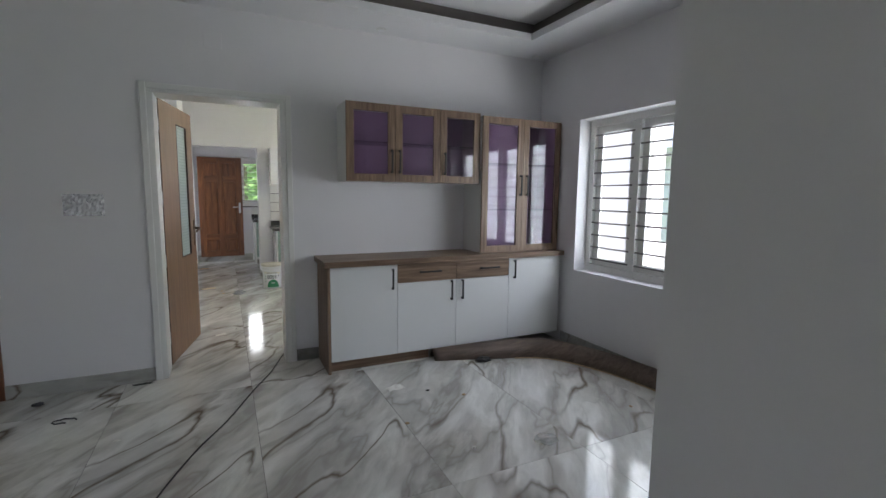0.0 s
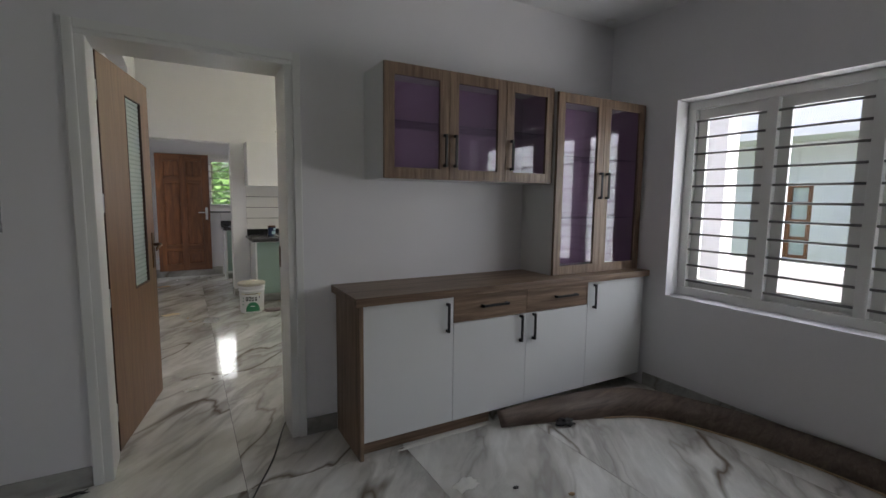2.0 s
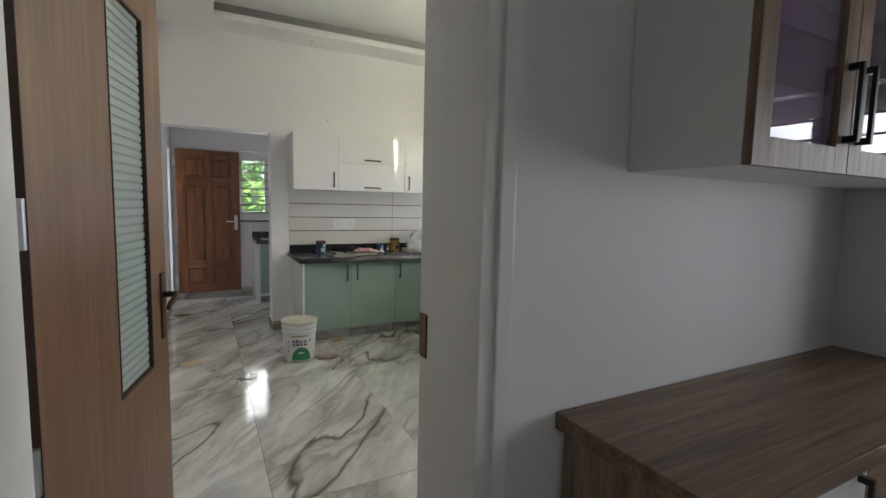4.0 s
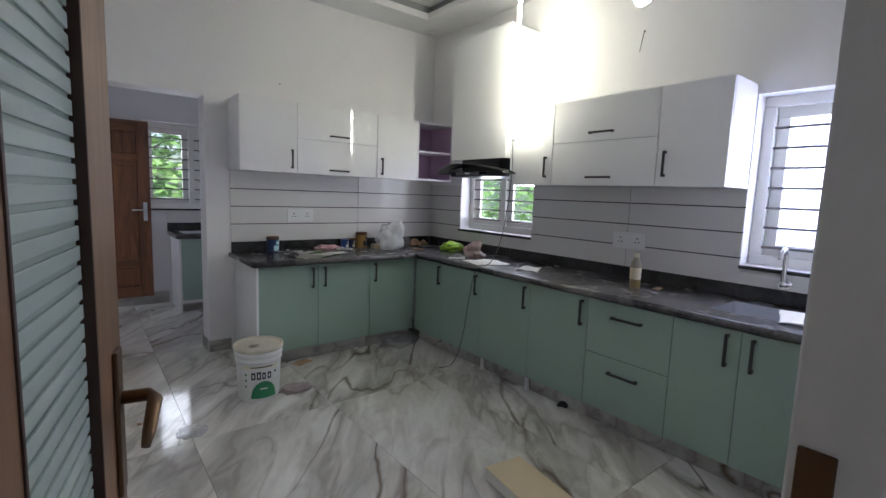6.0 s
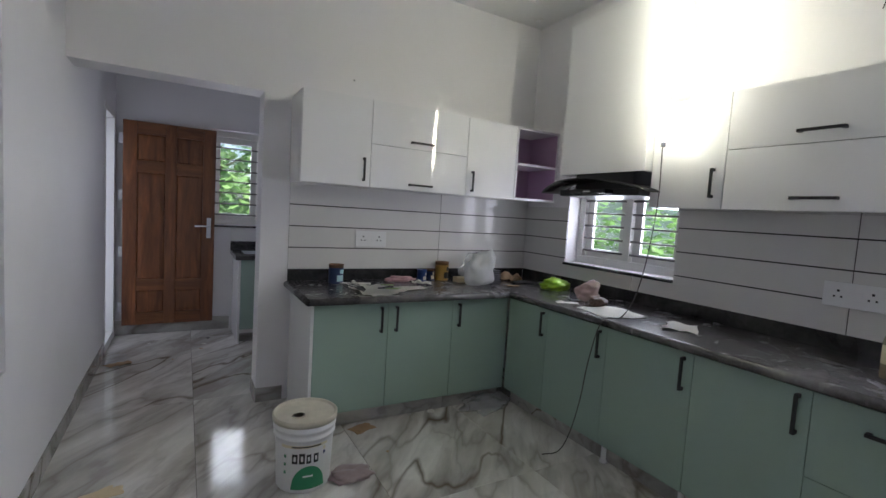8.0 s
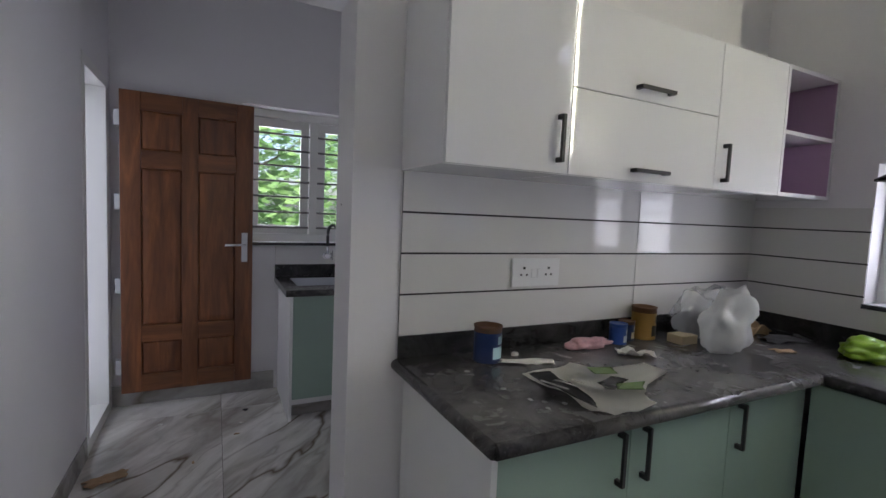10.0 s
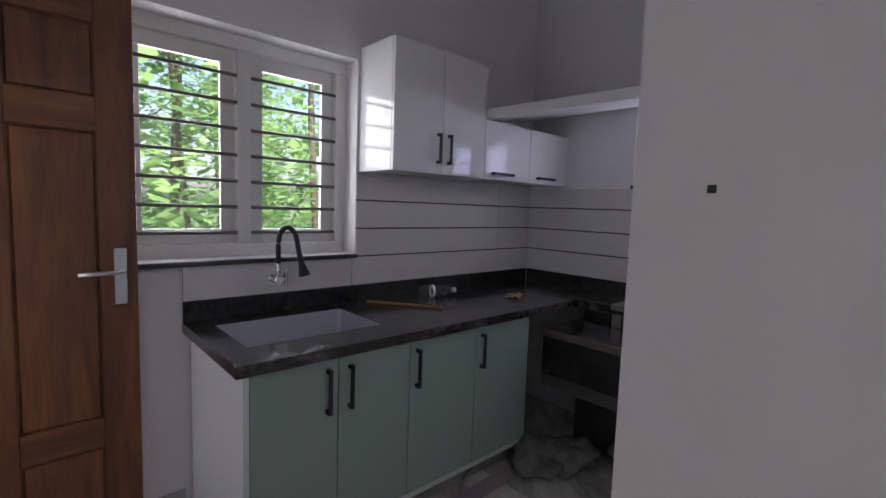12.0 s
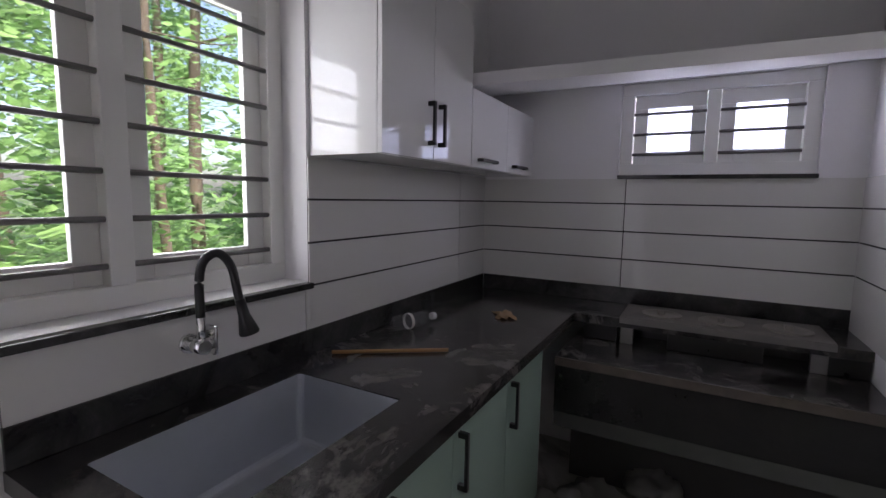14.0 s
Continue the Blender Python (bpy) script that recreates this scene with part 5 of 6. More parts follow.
def patch(cx, cy, r, a0, a1, z0, z1, n=14, dome=False):
    """A curved sticker on an upright cylinder, angles in degrees."""
    bm = bmesh.new()
    lo, hi = [], []
    for k in range(n + 1):
        a = radians(a0 + (a1 - a0) * k / n)
        s = 2 * k / n - 1
        top = z0 + (z1 - z0) * (math.sqrt(max(0.0, 1 - s * s)) if dome else 1.0)
        lo.append(bm.verts.new((cx + r * math.cos(a), cy + r * math.sin(a), z0)))
        hi.append(bm.verts.new((cx + r * math.cos(a), cy + r * math.sin(a), max(top, z0 + 0.0005))))
    for k in range(n):
        bm.faces.new((lo[k], lo[k + 1], hi[k + 1], hi[k])).smooth = True
    return bm


def bucket():
    x, y = 0.975, 7.40
    b = thing("paint_bucket", (x, y, 0), "white plastic paint bucket with a stained lid and green label", "bucket")
    prof = [(0.128, 0.0), (0.132, 0.004), (0.142, 0.24), (0.143, 0.262), (0.151, 0.266), (0.151, 0.276), (0.145, 0.280), (0.146, 0.300), (0.154, 0.304), (0.154, 0.314), (0.147, 0.318), (0.148, 0.342)]
    part("pail", add_lathe(bmesh.new(), x, y, prof, 48), PLASTIC_WHITE, b)
    part("lid", add_lathe(bmesh.new(), x, y, [(0.150, 0.334), (0.158, 0.336), (0.159, 0.362), (0.154, 0.366), (0.148, 0.362), (0.143, 0.354)], 48), LID_STAIN, b, "cream lid with paint stains")
    part("lid_ring", add_lathe(bmesh.new(), x - 0.04, y - 0.03, [(0.034, 0.3545), (0.036, 0.359), (0.031, 0.359), (0.029, 0.3545)], 24), LID_STAIN, b)
    c = 258
    part("band", patch(x, y, 0.1435, c - 48, c + 48, 0.232, 0.246), CREAM, b, "cream label band")
    part("print", patch(x, y, 0.1440, c - 25, c + 32, 0.236, 0.2425), LABEL_BLACK, b)
    for k, (w, h) in enumerate(((11, 0.048), (11, 0.052), (9, 0.045), (10, 0.045))):
        a = c - 24 + k * 14
        part("letter_mark", patch(x, y, 0.1415, a, a + w, 0.155, 0.155 + h), LABEL_BLACK, b)
        part("letter_gap", patch(x, y, 0.1418, a + w * 0.3, a + w * 0.7, 0.167, 0.155 + h * 0.75), PLASTIC_WHITE, b)
    part("green_label", patch(x, y, 0.1393, c - 26, c + 44, 0.024, 0.140, 20, True), LABEL_GREEN, b, "green half-round label")
    part("print", patch(x, y, 0.1398, c - 2, c + 18, 0.085, 0.094), PLASTIC_WHITE, b)
    for k in range(3):
        part("dot", patch(x, y, 0.1405, c - 42, c - 37, 0.10 + k * 0.04, 0.115 + k * 0.04), LABEL_GREEN, b)
    for k, m in enumerate((TIN_BLUE, CREAM)):
        part("dot", patch(x, y, 0.1422, c + 38, c + 44, 0.185 + k * 0.022, 0.202 + k * 0.022), m, b)


bucket()


def tin(name, x, y, z, r, h, mat, label, rim_mat, sticker=None, open_top=True):
    t = thing(name, (x, y, z), label, "tin")
    part("can", add_lathe(bmesh.new(), x, y, [(r, z), (r * 1.03, z + 0.003), (r, z + 0.007), (r, z + h * 0.8), (r * 1.02, z + h * 0.81), (r, z + h * 0.83)], 32), mat, t)
    prof = [(r, z + h * 0.83), (r, z + h - 0.006), (r * 1.05, z + h - 0.004), (r * 1.05, z + h)]
    prof += [(r * 0.86, z + h), (r * 0.85, z + h * 0.88)] if open_top else [(r * 0.9, z + h), (r * 0.88, z + h - 0.004)]
    part("rim", add_lathe(bmesh.new(), x, y, prof, 32), rim_mat, t, "stained metal rim")
    if sticker:
        part("sticker", patch(x, y, r * 1.012, 262, 322, z + h * 0.12, z + h * 0.45), sticker, t)
        part("sticker", patch(x, y, r * 1.012, 285, 335, z + h * 0.52, z + h * 0.74), sticker, t)


tin("paint_tin", 1.375, 8.33, CT, 0.052, 0.135, TIN_BLUE, "open dark blue paint tin with a rusty rim", RUST, TURQUOISE)
tin("small_tin", 2.075, 8.35, CT, 0.038, 0.09, TIN_BRIGHT, "small bright blue paint tin", TIN_BRIGHT, PAPER, False)
tin("small_tin", 2.165, 8.385, CT, 0.036, 0.09, TIN_BLUE, "small blue tin with a torn cream label", RUST, CREAM, False)
tin("varnish_tin", 2.275, 8.385, CT, 0.055, 0.15, TIN_GOLD, "gold and brown varnish tin", RUST, LABEL_BLACK)


def sheet(name, cx, cy, z, w, l, turn, mat, label, category, wave=0.012, seed=0, cut=0.0, n=18):
    """A crumpled thin sheet with a torn outline."""
    bm = bmesh.new()
    bmesh.ops.create_grid(bm, x_segments=n, y_segments=n, size=0.5)
    c, s = math.cos(radians(turn)), math.sin(radians(turn))
    for v in bm.verts:
        u, q = v.co.x, v.co.y
        e = 1 + cut * noise.noise(Vector((u * 3 + seed, q * 3, seed)))
        h = abs(noise.noise(Vector((u * 2.2 + seed, q * 2.2, seed * 1.7)))) * wave * 2 + abs(noise.noise(Vector((u * 7, q * 7, seed)))) * wave * 0.5
        x, y = u * w * e, q * l * e
        v.co = Vector((cx + c * x - s * y, cy + s * x + c * y, z + 0.0015 + h))
    for f in bm.faces:
        f.smooth = True
    r = bmesh.ops.solidify(bm, geom=bm.faces[:], thickness=0.0012)
    return single(name, bm, mat, label, category)


def crumple(name, cx, cy, z, rx, ry, rz, mat, label, category, seed=0, rough=0.35, ears=False):
    """A crumpled bag: a noisy closed shell that rests on its flattened foot."""
    bm = bmesh.new()
    bmesh.ops.create_icosphere(bm, subdivisions=4, radius=1.0)
    for v in bm.verts:
        p = v.co.copy()
        k = 1 + rough * noise.noise(p * 1.6 + Vector((seed, 0, 0))) + rough * 0.55 * abs(noise.noise(p * 4.2 + Vector((0, seed, 0)))) + rough * 0.22 * abs(noise.noise(p * 10 + Vector((seed, seed, 0))))
        if ears and p.z > 0.2:
            k *= 1 + 0.9 * max(0.0, p.x + 0.1) * (p.z - 0.2) - 0.25 * max(0.0, -p.x) * (p.z - 0.2)
        q = p * k
        v.co = Vector((cx + q.x * rx, cy + q.y * ry, z + max(0.0, (q.z + 0.8) * rz * 0.55)))
    for f in bm.faces:
        f.smooth = True
    return single(name, bm, mat, label, category)


# on the kitchen worktop
def newspaper():
    """One torn sheet: a pale page with a bitten outline, a curled dark picture page and green smears."""
    n = thing("newspaper", (1.62, 8.0, CT), "torn newspaper page with a dark picture and green paint smears", "paper")

    def leaf(outline, z, wave, seed):
        bm = bmesh.new()
        cx, cy = sum(p[0] for p in outline) / len(outline), sum(p[1] for p in outline) / len(outline)
        rim = []
        for k, (x, y) in enumerate(outline):
            x1, y1 = outline[(k + 1) % len(outline)]
            for j in range(4):
                t = j / 4
                px, py = x + (x1 - x) * t, y + (y1 - y) * t
                w = 0.007 * noise.noise(Vector((px * 40, py * 40, seed)))
                rim.append((px + w, py - w))
        rings = []
        for f in (1.0, 0.8, 0.55, 0.3):
            rings.append([bm.verts.new((cx + (x - cx) * f, cy + (y - cy) * f, z + 0.002 + wave * abs(noise.noise(Vector((x * f * 9, y * f * 9, seed)))) * (0.6 + f))) for x, y in rim])
        m = len(rim)
        for p, q in zip(rings, rings[1:]):
            for k in range(m):
                bm.faces.new((p[k], p[(k + 1) % m], q[(k + 1) % m], q[k])).smooth = True
        bm.faces.new(rings[-1])
        bmesh.ops.solidify(bm, geom=bm.faces[:], thickness=0.0008)
        return bm

    part("page", leaf([(1.40, 8.14), (1.51, 8.14), (1.63, 8.16), (1.74, 8.09), (1.93, 8.09), (1.95, 7.99), (1.74, 7.91), (1.66, 7.85), (1.61, 7.77), (1.46, 7.78), (1.41, 7.82), (1.41, 7.96)], CT, 0.016, 3.1), PAPER, n)
    part("picture_page", leaf([(1.37, 8.07), (1.46, 8.07), (1.44, 7.95), (1.43, 7.84), (1.39, 7.78), (1.38, 7.88), (1.37, 7.99)], CT + 0.028, 0.010, 5.3), NEWS_DARK, n, "dark printed picture page")
    for k in range(3):
        x, y = 1.44 - 0.05 * k, 7.95 + 0.015 * k
        part("streak", leaf([(x, y), (x + 0.012, y + 0.004), (x + 0.05, y - 0.085), (x + 0.04, y - 0.09)], CT + 0.044, 0.004, 5.3 + k), PAPER, n)
    part("hole", leaf([(1.55, 7.94), (1.63, 7.96), (1.66, 7.92), (1.57, 7.88), (1.52, 7.88)], CT + 0.026, 0.006, 6.0), GRANITE_GREY, n, "torn hole baring the granite")
    part("paint_smear", leaf([(1.62, 8.07), (1.70, 8.03), (1.67, 7.97), (1.59, 8.00)], CT + 0.028, 0.006, 7.0), GREEN_SPLASH, n, "green paint smear")
    part("paint_smear", leaf([(1.60, 7.91), (1.70, 7.89), (1.64, 7.84), (1.56, 7.87)], CT + 0.028, 0.006, 8.0), GREEN_SPLASH, n, "green paint smear")


newspaper()
sheet("paper_strip", 1.50, 8.25, CT, 0.20, 0.045, -24, PAPER, "narrow white paper strip", "paper", 0.008, 8, 0.2)
sheet("paper_scrap", 1.99, 8.17, CT + 0.004, 0.14, 0.05, -35, PAPER, "torn white paper scrap on newspaper", "paper", 0.020, 9, 0.4)
for _k, (_px, _py) in enumerate(((1.30, 7.96), (1.33, 7.93), (1.27, 8.06), (1.31, 7.89), (1.38, 7.90), (1.24, 8.24))):
    crumple("paint_drop", _px, _py, CT, 0.006 + 0.002 * (_k % 3), 0.008, 0.002, DROPS, "small dried pale paint drop on the granite", "drop", 80 + _k, 0.4)
crumple("sweet_wrapper", 1.88, 8.33, CT, 0.10, 0.035, 0.045, PINK, "pink and white printed plastic wrapper", "wrapper", 2, 0.5)
crumple("paper_ball", 1.51, 8.34, CT, 0.014, 0.012, 0.014, PAPER, "tiny white paper ball", "scrap", 4)
crumple("plastic_bag", 2.46, 8.11, CT, 0.125, 0.085, 0.235, WHITE_BAG, "white thin plastic bag holding rubbish", "bag", 6, 0.34, True)
crumple("plastic_bag", 2.56, 8.31, CT, 0.14, 0.08, 0.23, CLEAR_BAG, "clear crumpled plastic bag by the tiles", "bag", 9, 0.4, True)
for k in range(6):
    single("black_tray", box(2.60, 2.78, 8.24, 8.38, CT + k * 0.016, CT + 0.011 + k * 0.016, 0.004), BLACK, "black ribbed plastic tray in a small stack", "tray", "stacked trays")
sheet("cardboard_flap", 2.90, 8.27, CT, 0.20, 0.10, -38, CARD, "bent brown cardboard flap", "cardboard", 0.045, 11, 0.3)
sheet("grey_card", 2.93, 8.12, CT, 0.24, 0.10, -14, NEWS_DARK, "grey sheet of scrap card", "cardboard", 0.012, 12, 0.3)
sheet("cardboard_scrap", 2.72, 8.0, CT, 0.10, 0.05, -22, CARD, "small brown cardboard scrap", "cardboard", 0.006, 13, 0.4)
single("card_box", box(2.335, 2.44, 8.22, 8.30, CT, CT + 0.04, 0.003), CARD_PALE, "small pale open card box", "box")
crumple("green_bag", 2.98, 7.80, CT, 0.11, 0.085, 0.085, GREEN_BAG, "crumpled lime green plastic bag", "bag", 15, 0.5)
crumple("brown_bag", 2.88, 7.37, CT, 0.075, 0.065, 0.125, BROWN_BAG, "brownish clear plastic bag with nuts inside", "bag", 17, 0.4, True)
crumple("wire_coil", 2.80, 7.20, CT, 0.055, 0.05, 0.06, plain("coiled_brown_flex", (0.12, 0.07, 0.05), 0.5, 0.5, 60), "small tangled coil of brown wire", "wire", 19, 0.5)
sheet("white_slip", 2.66, 7.34, CT, 0.15, 0.06, -30, PAPER, "flat slip of white paper", "paper", 0.004, 20, 0.15)
sheet("drawing_sheet", 2.72, 7.02, CT, 0.30, 0.30, -12, PAPER, "large white sheet with a grey margin", "paper", 0.006, 21, 0.08)
sheet("worktop_paper", 2.80, 6.62, CT, 0.22, 0.16, 30, PAPER, "white paper lying on the granite", "paper", 0.006, 22, 0.3)


def bottle():
    x, y = 2.86, 5.775
    b = thing("bottle", (x, y, CT), "clear plastic bottle half full of amber liquid", "bottle")
    part("body", add_lathe(bmesh.new(), x, y, [(0.030, CT), (0.034, CT + 0.004), (0.034, CT + 0.145), (0.030, CT + 0.165), (0.016, CT + 0.19), (0.014, CT + 0.205)], 28), film("bottle_plastic", (0.62, 0.58, 0.42), 0.45), b)
    part("liquid", add_lathe(bmesh.new(), x, y, [(0.029, CT + 0.004), (0.032, CT + 0.01), (0.032, CT + 0.085)], 24), AMBER, b, "amber liquid")
    part("label", patch(x, y, 0.0346, 120, 300, CT + 0.06, CT + 0.135, 20), CREAM, b, "cream paper label")
    part("cap", add_lathe(bmesh.new(), x, y, [(0.016, CT + 0.2), (0.0165, CT + 0.203), (0.0165, CT + 0.224), (0.012, CT + 0.226)], 20), CREAM, b, "cream cap")


bottle()
sheet("leaf_scrap", 2.98, 5.68, CT, 0.09, 0.04, 10, CARD_PALE, "small yellow scrap by the bottle", "scrap", 0.005, 30, 0.4)
sheet("paper_sheet", 2.86, 4.80, CT, 0.34, 0.36, 14, PAPER, "white paper sheets by the sink", "paper", 0.010, 31, 0.1)
single("acrylic_sheet", box(2.68, 2.98, 4.60, 4.84, CT + 0.024, CT + 0.040, 0.003), TEAL_PANEL, "pale teal translucent board offcuts", "board")

# on the kitchen floor
_bx = thing("flat_box", (1.74, 5.5, 0), "flat pale cardboard carton with white sides", "box")
bm = box(-0.11, 0.11, -0.33, 0.33, 0, 0.058, 0.003)
bmesh.ops.transform(bm, matrix=Matrix.Translation((1.667, 5.45, 0)) @ Matrix.Rotation(radians(-8), 4, "Z"), verts=bm.verts)
part("carton", bm, PAPER, _bx)
bm = box(-0.111, 0.111, -0.331, 0.331, 0.0585, 0.061, 0.001)
bmesh.ops.transform(bm, matrix=Matrix.Translation((1.667, 5.45, 0)) @ Matrix.Rotation(radians(-8), 4, "Z"), verts=bm.verts)
part("top_flap", bm, CARD_PALE, _bx, "pale yellow top")
sheet("cardboard_piece", 1.43, 7.80, 0, 0.15, 0.10, 20, CARD, "brown cardboard piece on the floor tiles", "cardboard", 0.006, 40, 0.3)
crumple("foil_packet", 1.21, 7.33, 0, 0.10, 0.07, 0.03, plain("silver_pink_packet", (0.36, 0.28, 0.28), 0.3, 0.3, 25), "torn silver-pink packet beside the bucket", "packet", 41, 0.5)
crumple("plastic_film", 2.36, 7.76, 0, 0.17, 0.10, 0.10, CLEAR_BAG, "clear crumpled plastic film on the floor", "film", 42, 0.5)
crumple("paper_ball", 1.96, 7.86, 0, 0.022, 0.018, 0.02, PAPER, "white paper ball on the floor", "scrap", 43)
crumple("plastic_film", 0.50, 7.05, 0, 0.07, 0.05, 0.05, CLEAR_BAG, "small clear crumpled film on the floor", "film", 44, 0.5)
sheet("floor_scrap", 0.10, 7.62, 0, 0.16, 0.10, 30, CARD_PALE, "pale scrap of card on the floor", "scrap", 0.004, 45, 0.5)
sheet("floor_scrap", -0.03, 9.58, 0, 0.16, 0.09, 20, CARD, "brown and clear packing scrap by the yard door", "scrap", 0.014, 46, 0.5)
sheet("floor_scrap", 0.28, 5.10, 0, 0.10, 0.05, 20, PAPER, "white paper scrap on the kitchen floor", "scrap", 0.006, 47, 0.4)
crumple("rubble_bit", 2.62, 6.08, 0, 0.045, 0.03, 0.025, NEWS_DARK, "small dark rubble piece by the cabinets", "rubble", 48, 0.6)
_r = random.Random(77)
for k in range(18):
    px, py = _r.choice(((_r.uniform(0.1, 2.4), _r.uniform(5.0, 7.8)), (_r.uniform(0.0, 1.6), _r.uniform(8.9, 10.4)), (_r.uniform(-0.9, 2.9), _r.uniform(1.6, 3.5))))
    crumple("debris", px, py, 0, _r.uniform(0.006, 0.016), _r.uniform(0.005, 0.012), _r.uniform(0.005, 0.010), _r.choice((PAPER, NEWS_DARK, CARD)), "small crumb of building debris on the tiles", "debris", 100 + k, 0.5)

# on the dining floor
single("floor_cable", add_tube(bmesh.new(), spline([(0.80, 4.30, 0.005), (0.75, 4.18, 0.005), (0.64, 3.86, 0.005), (0.51, 3.58, 0.005), (0.33, 3.15, 0.005), (0.17, 2.84, 0.005), (0.02, 2.45, 0.005), (-0.10, 2.0, 0.005)], 10), 0.0042, 8), plain("black_cable", (0.03, 0.028, 0.028), 0.5), "thin dark cable lying across the marble floor", "cable")
sheet("floor_scrap", 1.44, 3.20, 0, 0.14, 0.09, 12, PAPER, "torn white paper scrap on the marble", "scrap", 0.005, 50, 0.35)
sheet("paper_strip", 1.58, 3.655, 0, 0.56, 0.035, 2, PAPER, "long white paper strip along the plinth", "paper", 0.006, 51, 0.2)
crumple("black_rag", 2.33, 3.43, 0, 0.055, 0.04, 0.035, BLACK, "small black plastic scrap by the board", "scrap", 52, 0.6)
crumple("dark_scrap", -0.80, 3.88, 0, 0.03, 0.015, 0.02, NEWS_DARK, "small dark green scrap on the marble", "scrap", 53, 0.5)
single("wire_loop", add_tube(bmesh.new(), [(-0.58 + 0.06 * math.cos(a / 3), 3.54 + 0.03 * math.sin(a / 3), 0.004 + 0.002 * (a % 3)) for a in range(16)], 0.004, 6), BLACK, "small loop of dark wire on the marble", "wire")
sheet("floor_scrap", -0.23, 4.00, 0, 0.12, 0.03, 5, NEWS_DARK, "dark strip of debris along the skirting", "scrap", 0.008, 54, 0.4)
crumple("plastic_film", 2.0, 2.15, 0, 0.06, 0.045, 0.03, CLEAR_BAG, "small clear plastic wrapper on the marble", "film", 55, 0.5)

# in the work area
def lying_bottle():
    b = thing("water_bottle", (2.18, 10.42, WT), "empty clear plastic bottle lying on the black granite", "bottle")
    turn = Matrix.Translation((2.06, 10.47, WT + 0.034)) @ Matrix.Rotation(radians(-18), 4, "Z") @ Matrix.Rotation(radians(90), 4, "Y")

    def lay(bm):
        bmesh.ops.transform(bm, matrix=turn, verts=bm.verts)
        return bm

    prof = [(0.028, 0), (0.032, 0.006)] + [(0.033 - 0.0022 * (k % 2), 0.012 + k * 0.012) for k in range(12)] + [(0.030, 0.165), (0.015, 0.20), (0.013, 0.21)]
    part("body", lay(add_lathe(bmesh.new(), 0, 0, prof, 24)), film("clear_bottle_plastic", (0.55, 0.57, 0.60), 0.20), b)
    part("cap", lay(add_lathe(bmesh.new(), 0, 0, [(0.0155, 0.206), (0.0155, 0.226), (0.012, 0.228)], 18)), SWITCH_WHITE, b, "white cap")
    part("label", lay(add_lathe(bmesh.new(), 0, 0, [(0.0336, 0.07), (0.0336, 0.085)], 24, False)), PAPER, b)


lying_bottle()
single("wood_stick", add_tube(bmesh.new(), [(1.72, 10.50, WT + 0.008), (1.96, 10.16, WT + 0.008)], 0.007, 8), plain("orange_stick", (0.36, 0.19, 0.07), 0.6), "thin pale wooden stick on the black granite", "stick")
sheet("cardboard_scrap", 2.56, 10.18, WT, 0.15, 0.085, 30, CARD, "curled brown cardboard scrap on the granite", "cardboard", 0.010, 60, 0.4)
for cx, cy, a in ((2.56, 9.74, 0), (2.86, 9.50, 1), (2.40, 9.84, 2)):
    crumple("rubbish_bag", cx, cy, 0, 0.14, 0.12, 0.15, RUBBISH, "crumpled white plastic rubbish bag on the floor", "bag", 70 + a, 0.5)
bm = box(-0.36, 0.36, -0.045, 0.045, 0, 0.012, 0.002)
bmesh.ops.transform(bm, matrix=Matrix.Translation((2.16, 9.90, 0.001)) @ Matrix.Rotation(radians(3), 4, "Z"), verts=bm.verts)
single("board_strip", bm, plain("grey_board", (0.34, 0.31, 0.32), 0.6), "grey board strip lying by the cabinets", "board")

for nm, b in (("wall_plug", (0.8735, 0.8745, 8.598, 8.606, 1.417, 1.425)), ("wall_plug", (1.060, 1.072, YKB - 0.0005, YKB + 0.001, 1.428, 1.444)), ("wall_plug", (1.478, 1.489, YK - 0.001, YK + 0.0005, 2.325, 2.336))):
    single(nm, box(*b), DARK, "small dark screw hole in the white wall", "hole")

# ---- floor tiles ----
TW, TL, GAP = 0.832, 1.655, 0.003
X0, Y0 = 0.494, 6.975


def floor_tiles():
    shared = {}
    for i in range(-5, 5):
        for j in range(-6, 4):
            x0, x1 = X0 + i * TW, X0 + (i + 1) * TW
            y0, y1 = Y0 + j * TL, Y0 + (j + 1) * TL
            in_doorway = x0 > -0.4 and x1 < 1.4
            spans = [(y0, y1)]
            if y0 < YN < y1 and not in_doorway:
                spans = [(y0, YN + 0.1), (YN + 0.1, y1)]
            for s0, s1 in spans:
                lim = (-2.95, XD) if s0 < YN else (XW - 0.13, XE)
                p0, p1 = max(x0, lim[0]), min(x1, lim[1])
                q0, q1 = max(s0, -3.0), min(s1, YW)
                if p1 - p0 < 0.05 or q1 - q0 < 0.05:
                    continue
                key = (round(p1 - p0, 3), round(q1 - q0, 3))
                if key not in shared:
                    w, l = key
                    bm = bmesh.new()
                    g = GAP / 2
                    add_box(bm, g, w - g, g, l - g, -0.008, 0.0)
                    shared[key] = mesh_of(bm, "tile", MARBLE)
                ob = new("tile", shared[key])
                ob.location = (p0, q0, 0)
                ob.parent = floor


floor_tiles()


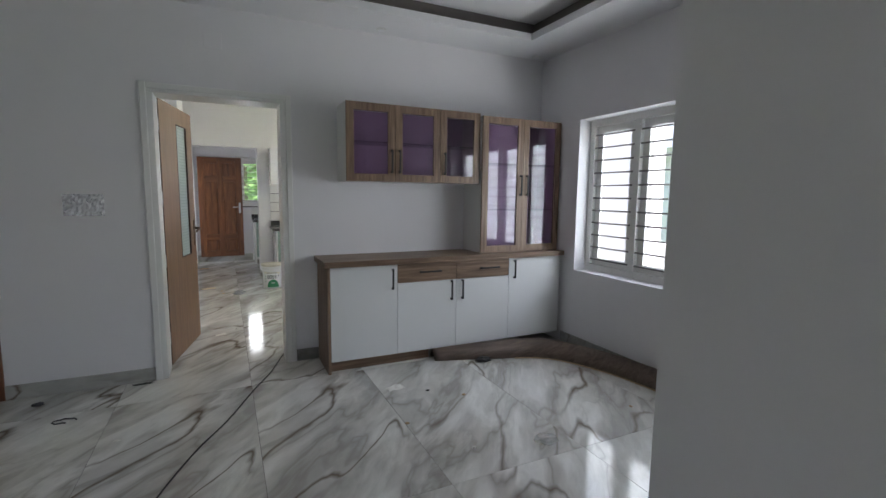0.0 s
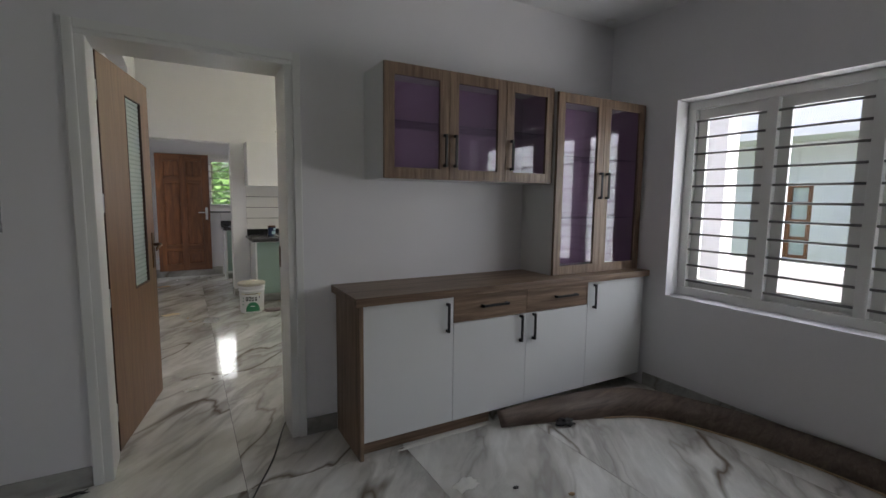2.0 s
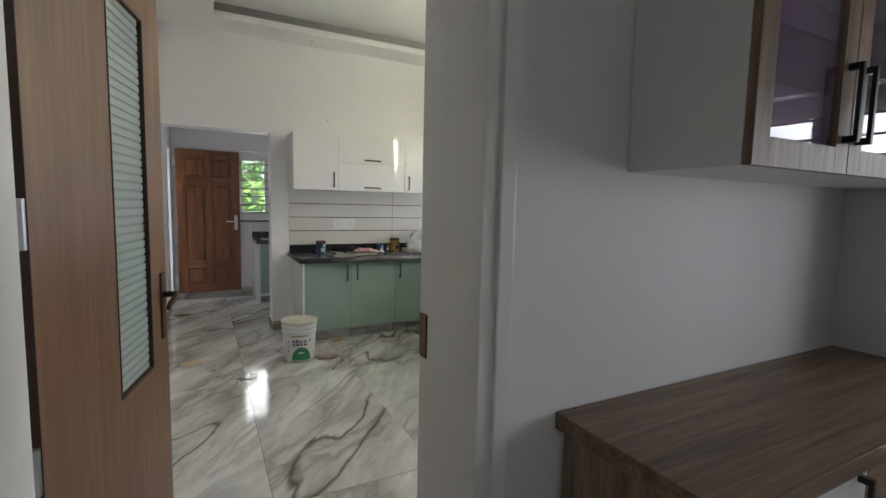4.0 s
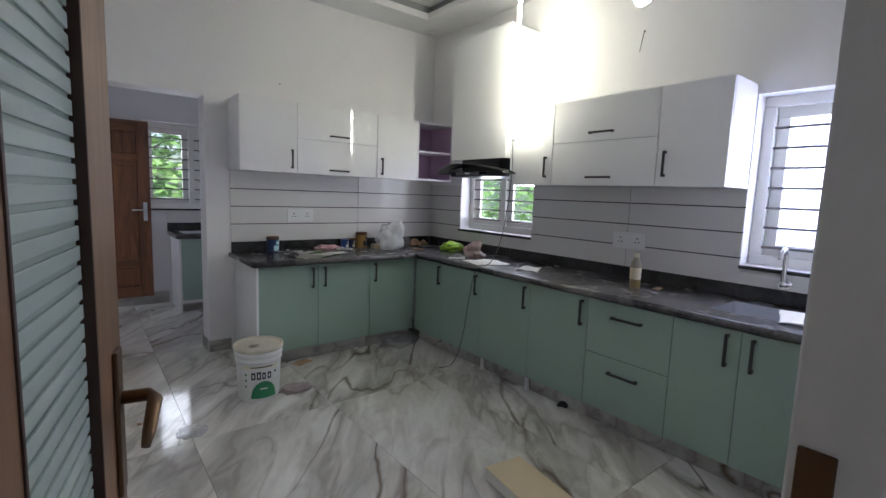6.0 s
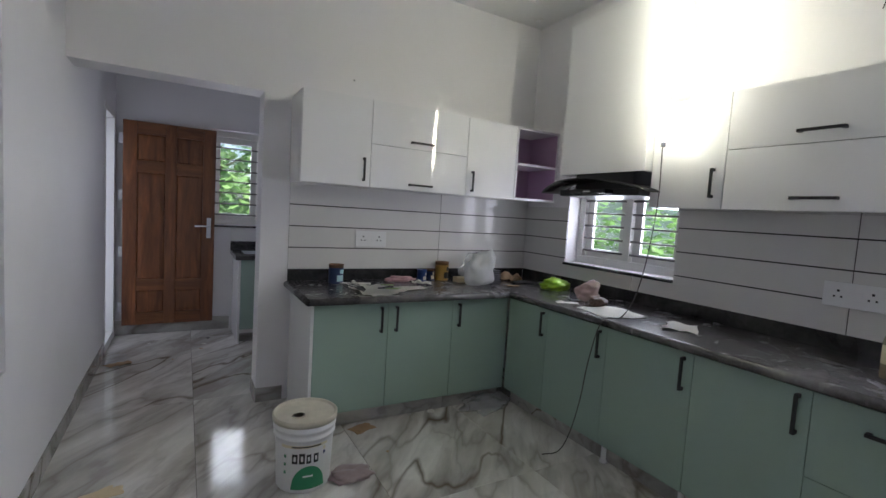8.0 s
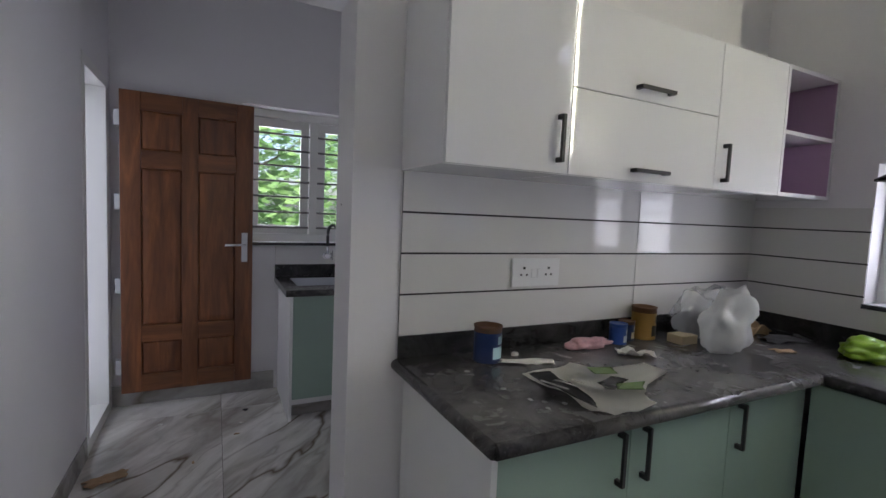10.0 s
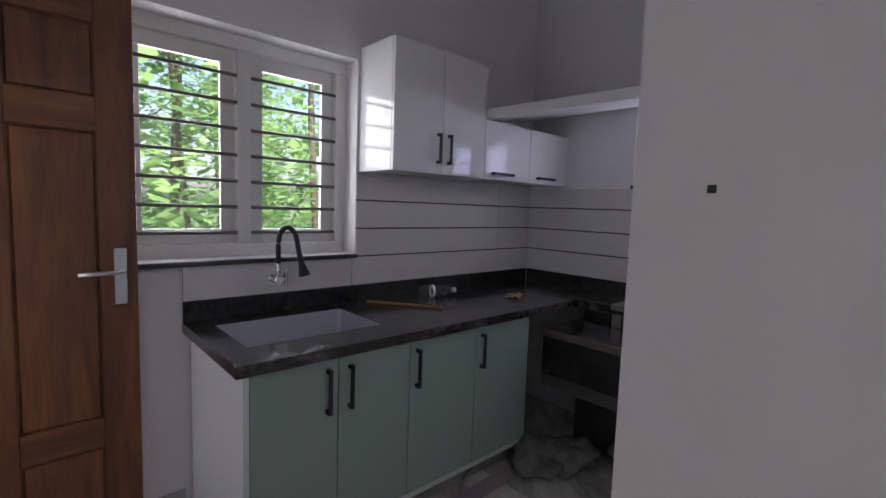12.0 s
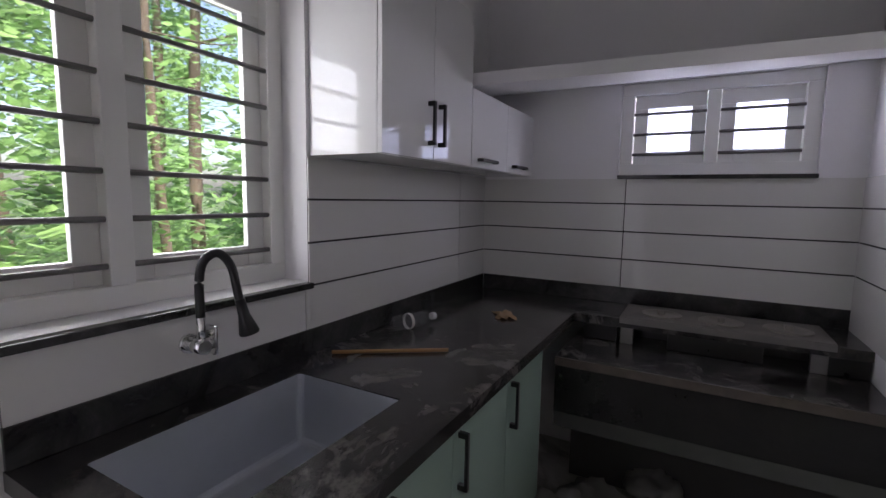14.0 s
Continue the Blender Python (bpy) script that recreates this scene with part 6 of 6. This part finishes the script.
def wall_tiles(name, side, u0, u1, z0, z1, face, cuts, rows, skip=()):
    """Long white tiles with recessed black joints, laid in level courses."""
    g = 1 if side == "S" else -1
    run = "E" if side == "E" else "N"
    bed = single(name, pierced("y" if side == "E" else "x", u0, u1, face + g * 0.004, face + g * 0.0005, z0, z1, [(max(h[0], u0), min(h[1], u1), h[2], min(h[3], z1)) for h in skip]), BLACK_GROUT, "black grout bed behind the glazed wall tiles", "tiling", kind="structure")
    us = sorted({u0, u1, *[c for c in cuts if u0 < c < u1], *[h[0] for h in skip if u0 < h[0] < u1], *[h[1] for h in skip if u0 < h[1] < u1]})
    zs = [z0, *[r for r in rows if z0 < r < z1], z1]
    for a, b in zip(us, us[1:]):
        ga, gb = (0.0022 if a in cuts else 0), (0.0022 if b in cuts else 0)
        for c, e in zip(zs, zs[1:]):
            pieces = [(c, e)]
            for h in skip:
                if h[0] < b - 1e-4 and h[1] > a + 1e-4:
                    nxt = []
                    for p, q in pieces:
                        if h[2] >= q or h[3] <= p:
                            nxt.append((p, q))
                        else:
                            if h[2] > p + 0.01:
                                nxt.append((p, h[2]))
                            if h[3] < q - 0.01:
                                nxt.append((h[3], q))
                    pieces = nxt
            for p, q in pieces:
                gl, gh = (0.0036 if p in rows else 0), (0.0036 if q in rows else 0)
                part_ = new("tile", mesh_of(LB(run, a + ga, b - gb, face + g * 0.0085, face + g * 0.0035, p + gl, q - gh, 0.0008), "tile", TILE_WHITE))
                part_.parent = bed


KROWS = (1.10, 1.253, 1.404)
wall_tiles("tiling_kitchen_north", "N", 1.06, XE - 0.001, CT + 0.0855, UZ0, YK, (2.265,), KROWS)
wall_tiles("tiling_kitchen_east", "E", YS + 0.001, YK - 0.009, CT + 0.0855, 1.515, XE, (7.255, 6.035, 4.835), KROWS, [(6.94, 7.92, 1.049, 1.72), (4.66, 5.295, 1.039, 2.06)])
WROWS = (1.12, 1.27, 1.42)
wall_tiles("tiling_work_north", "N", 0.86, XE - 0.001, WT + 0.0905, 1.565, YW, (1.665, 2.83), WROWS, [(0.62, 1.685, 1.114, 2.14)])
wall_tiles("tiling_work_east", "E", 8.767, YW - 0.009, WT + 0.0905, 1.553, XE, (9.745, 8.76), WROWS)
wall_tiles("tiling_hearth_end", "S", 2.50, XE - 0.009, WT + 0.0005, 1.553, 8.762, (), WROWS)
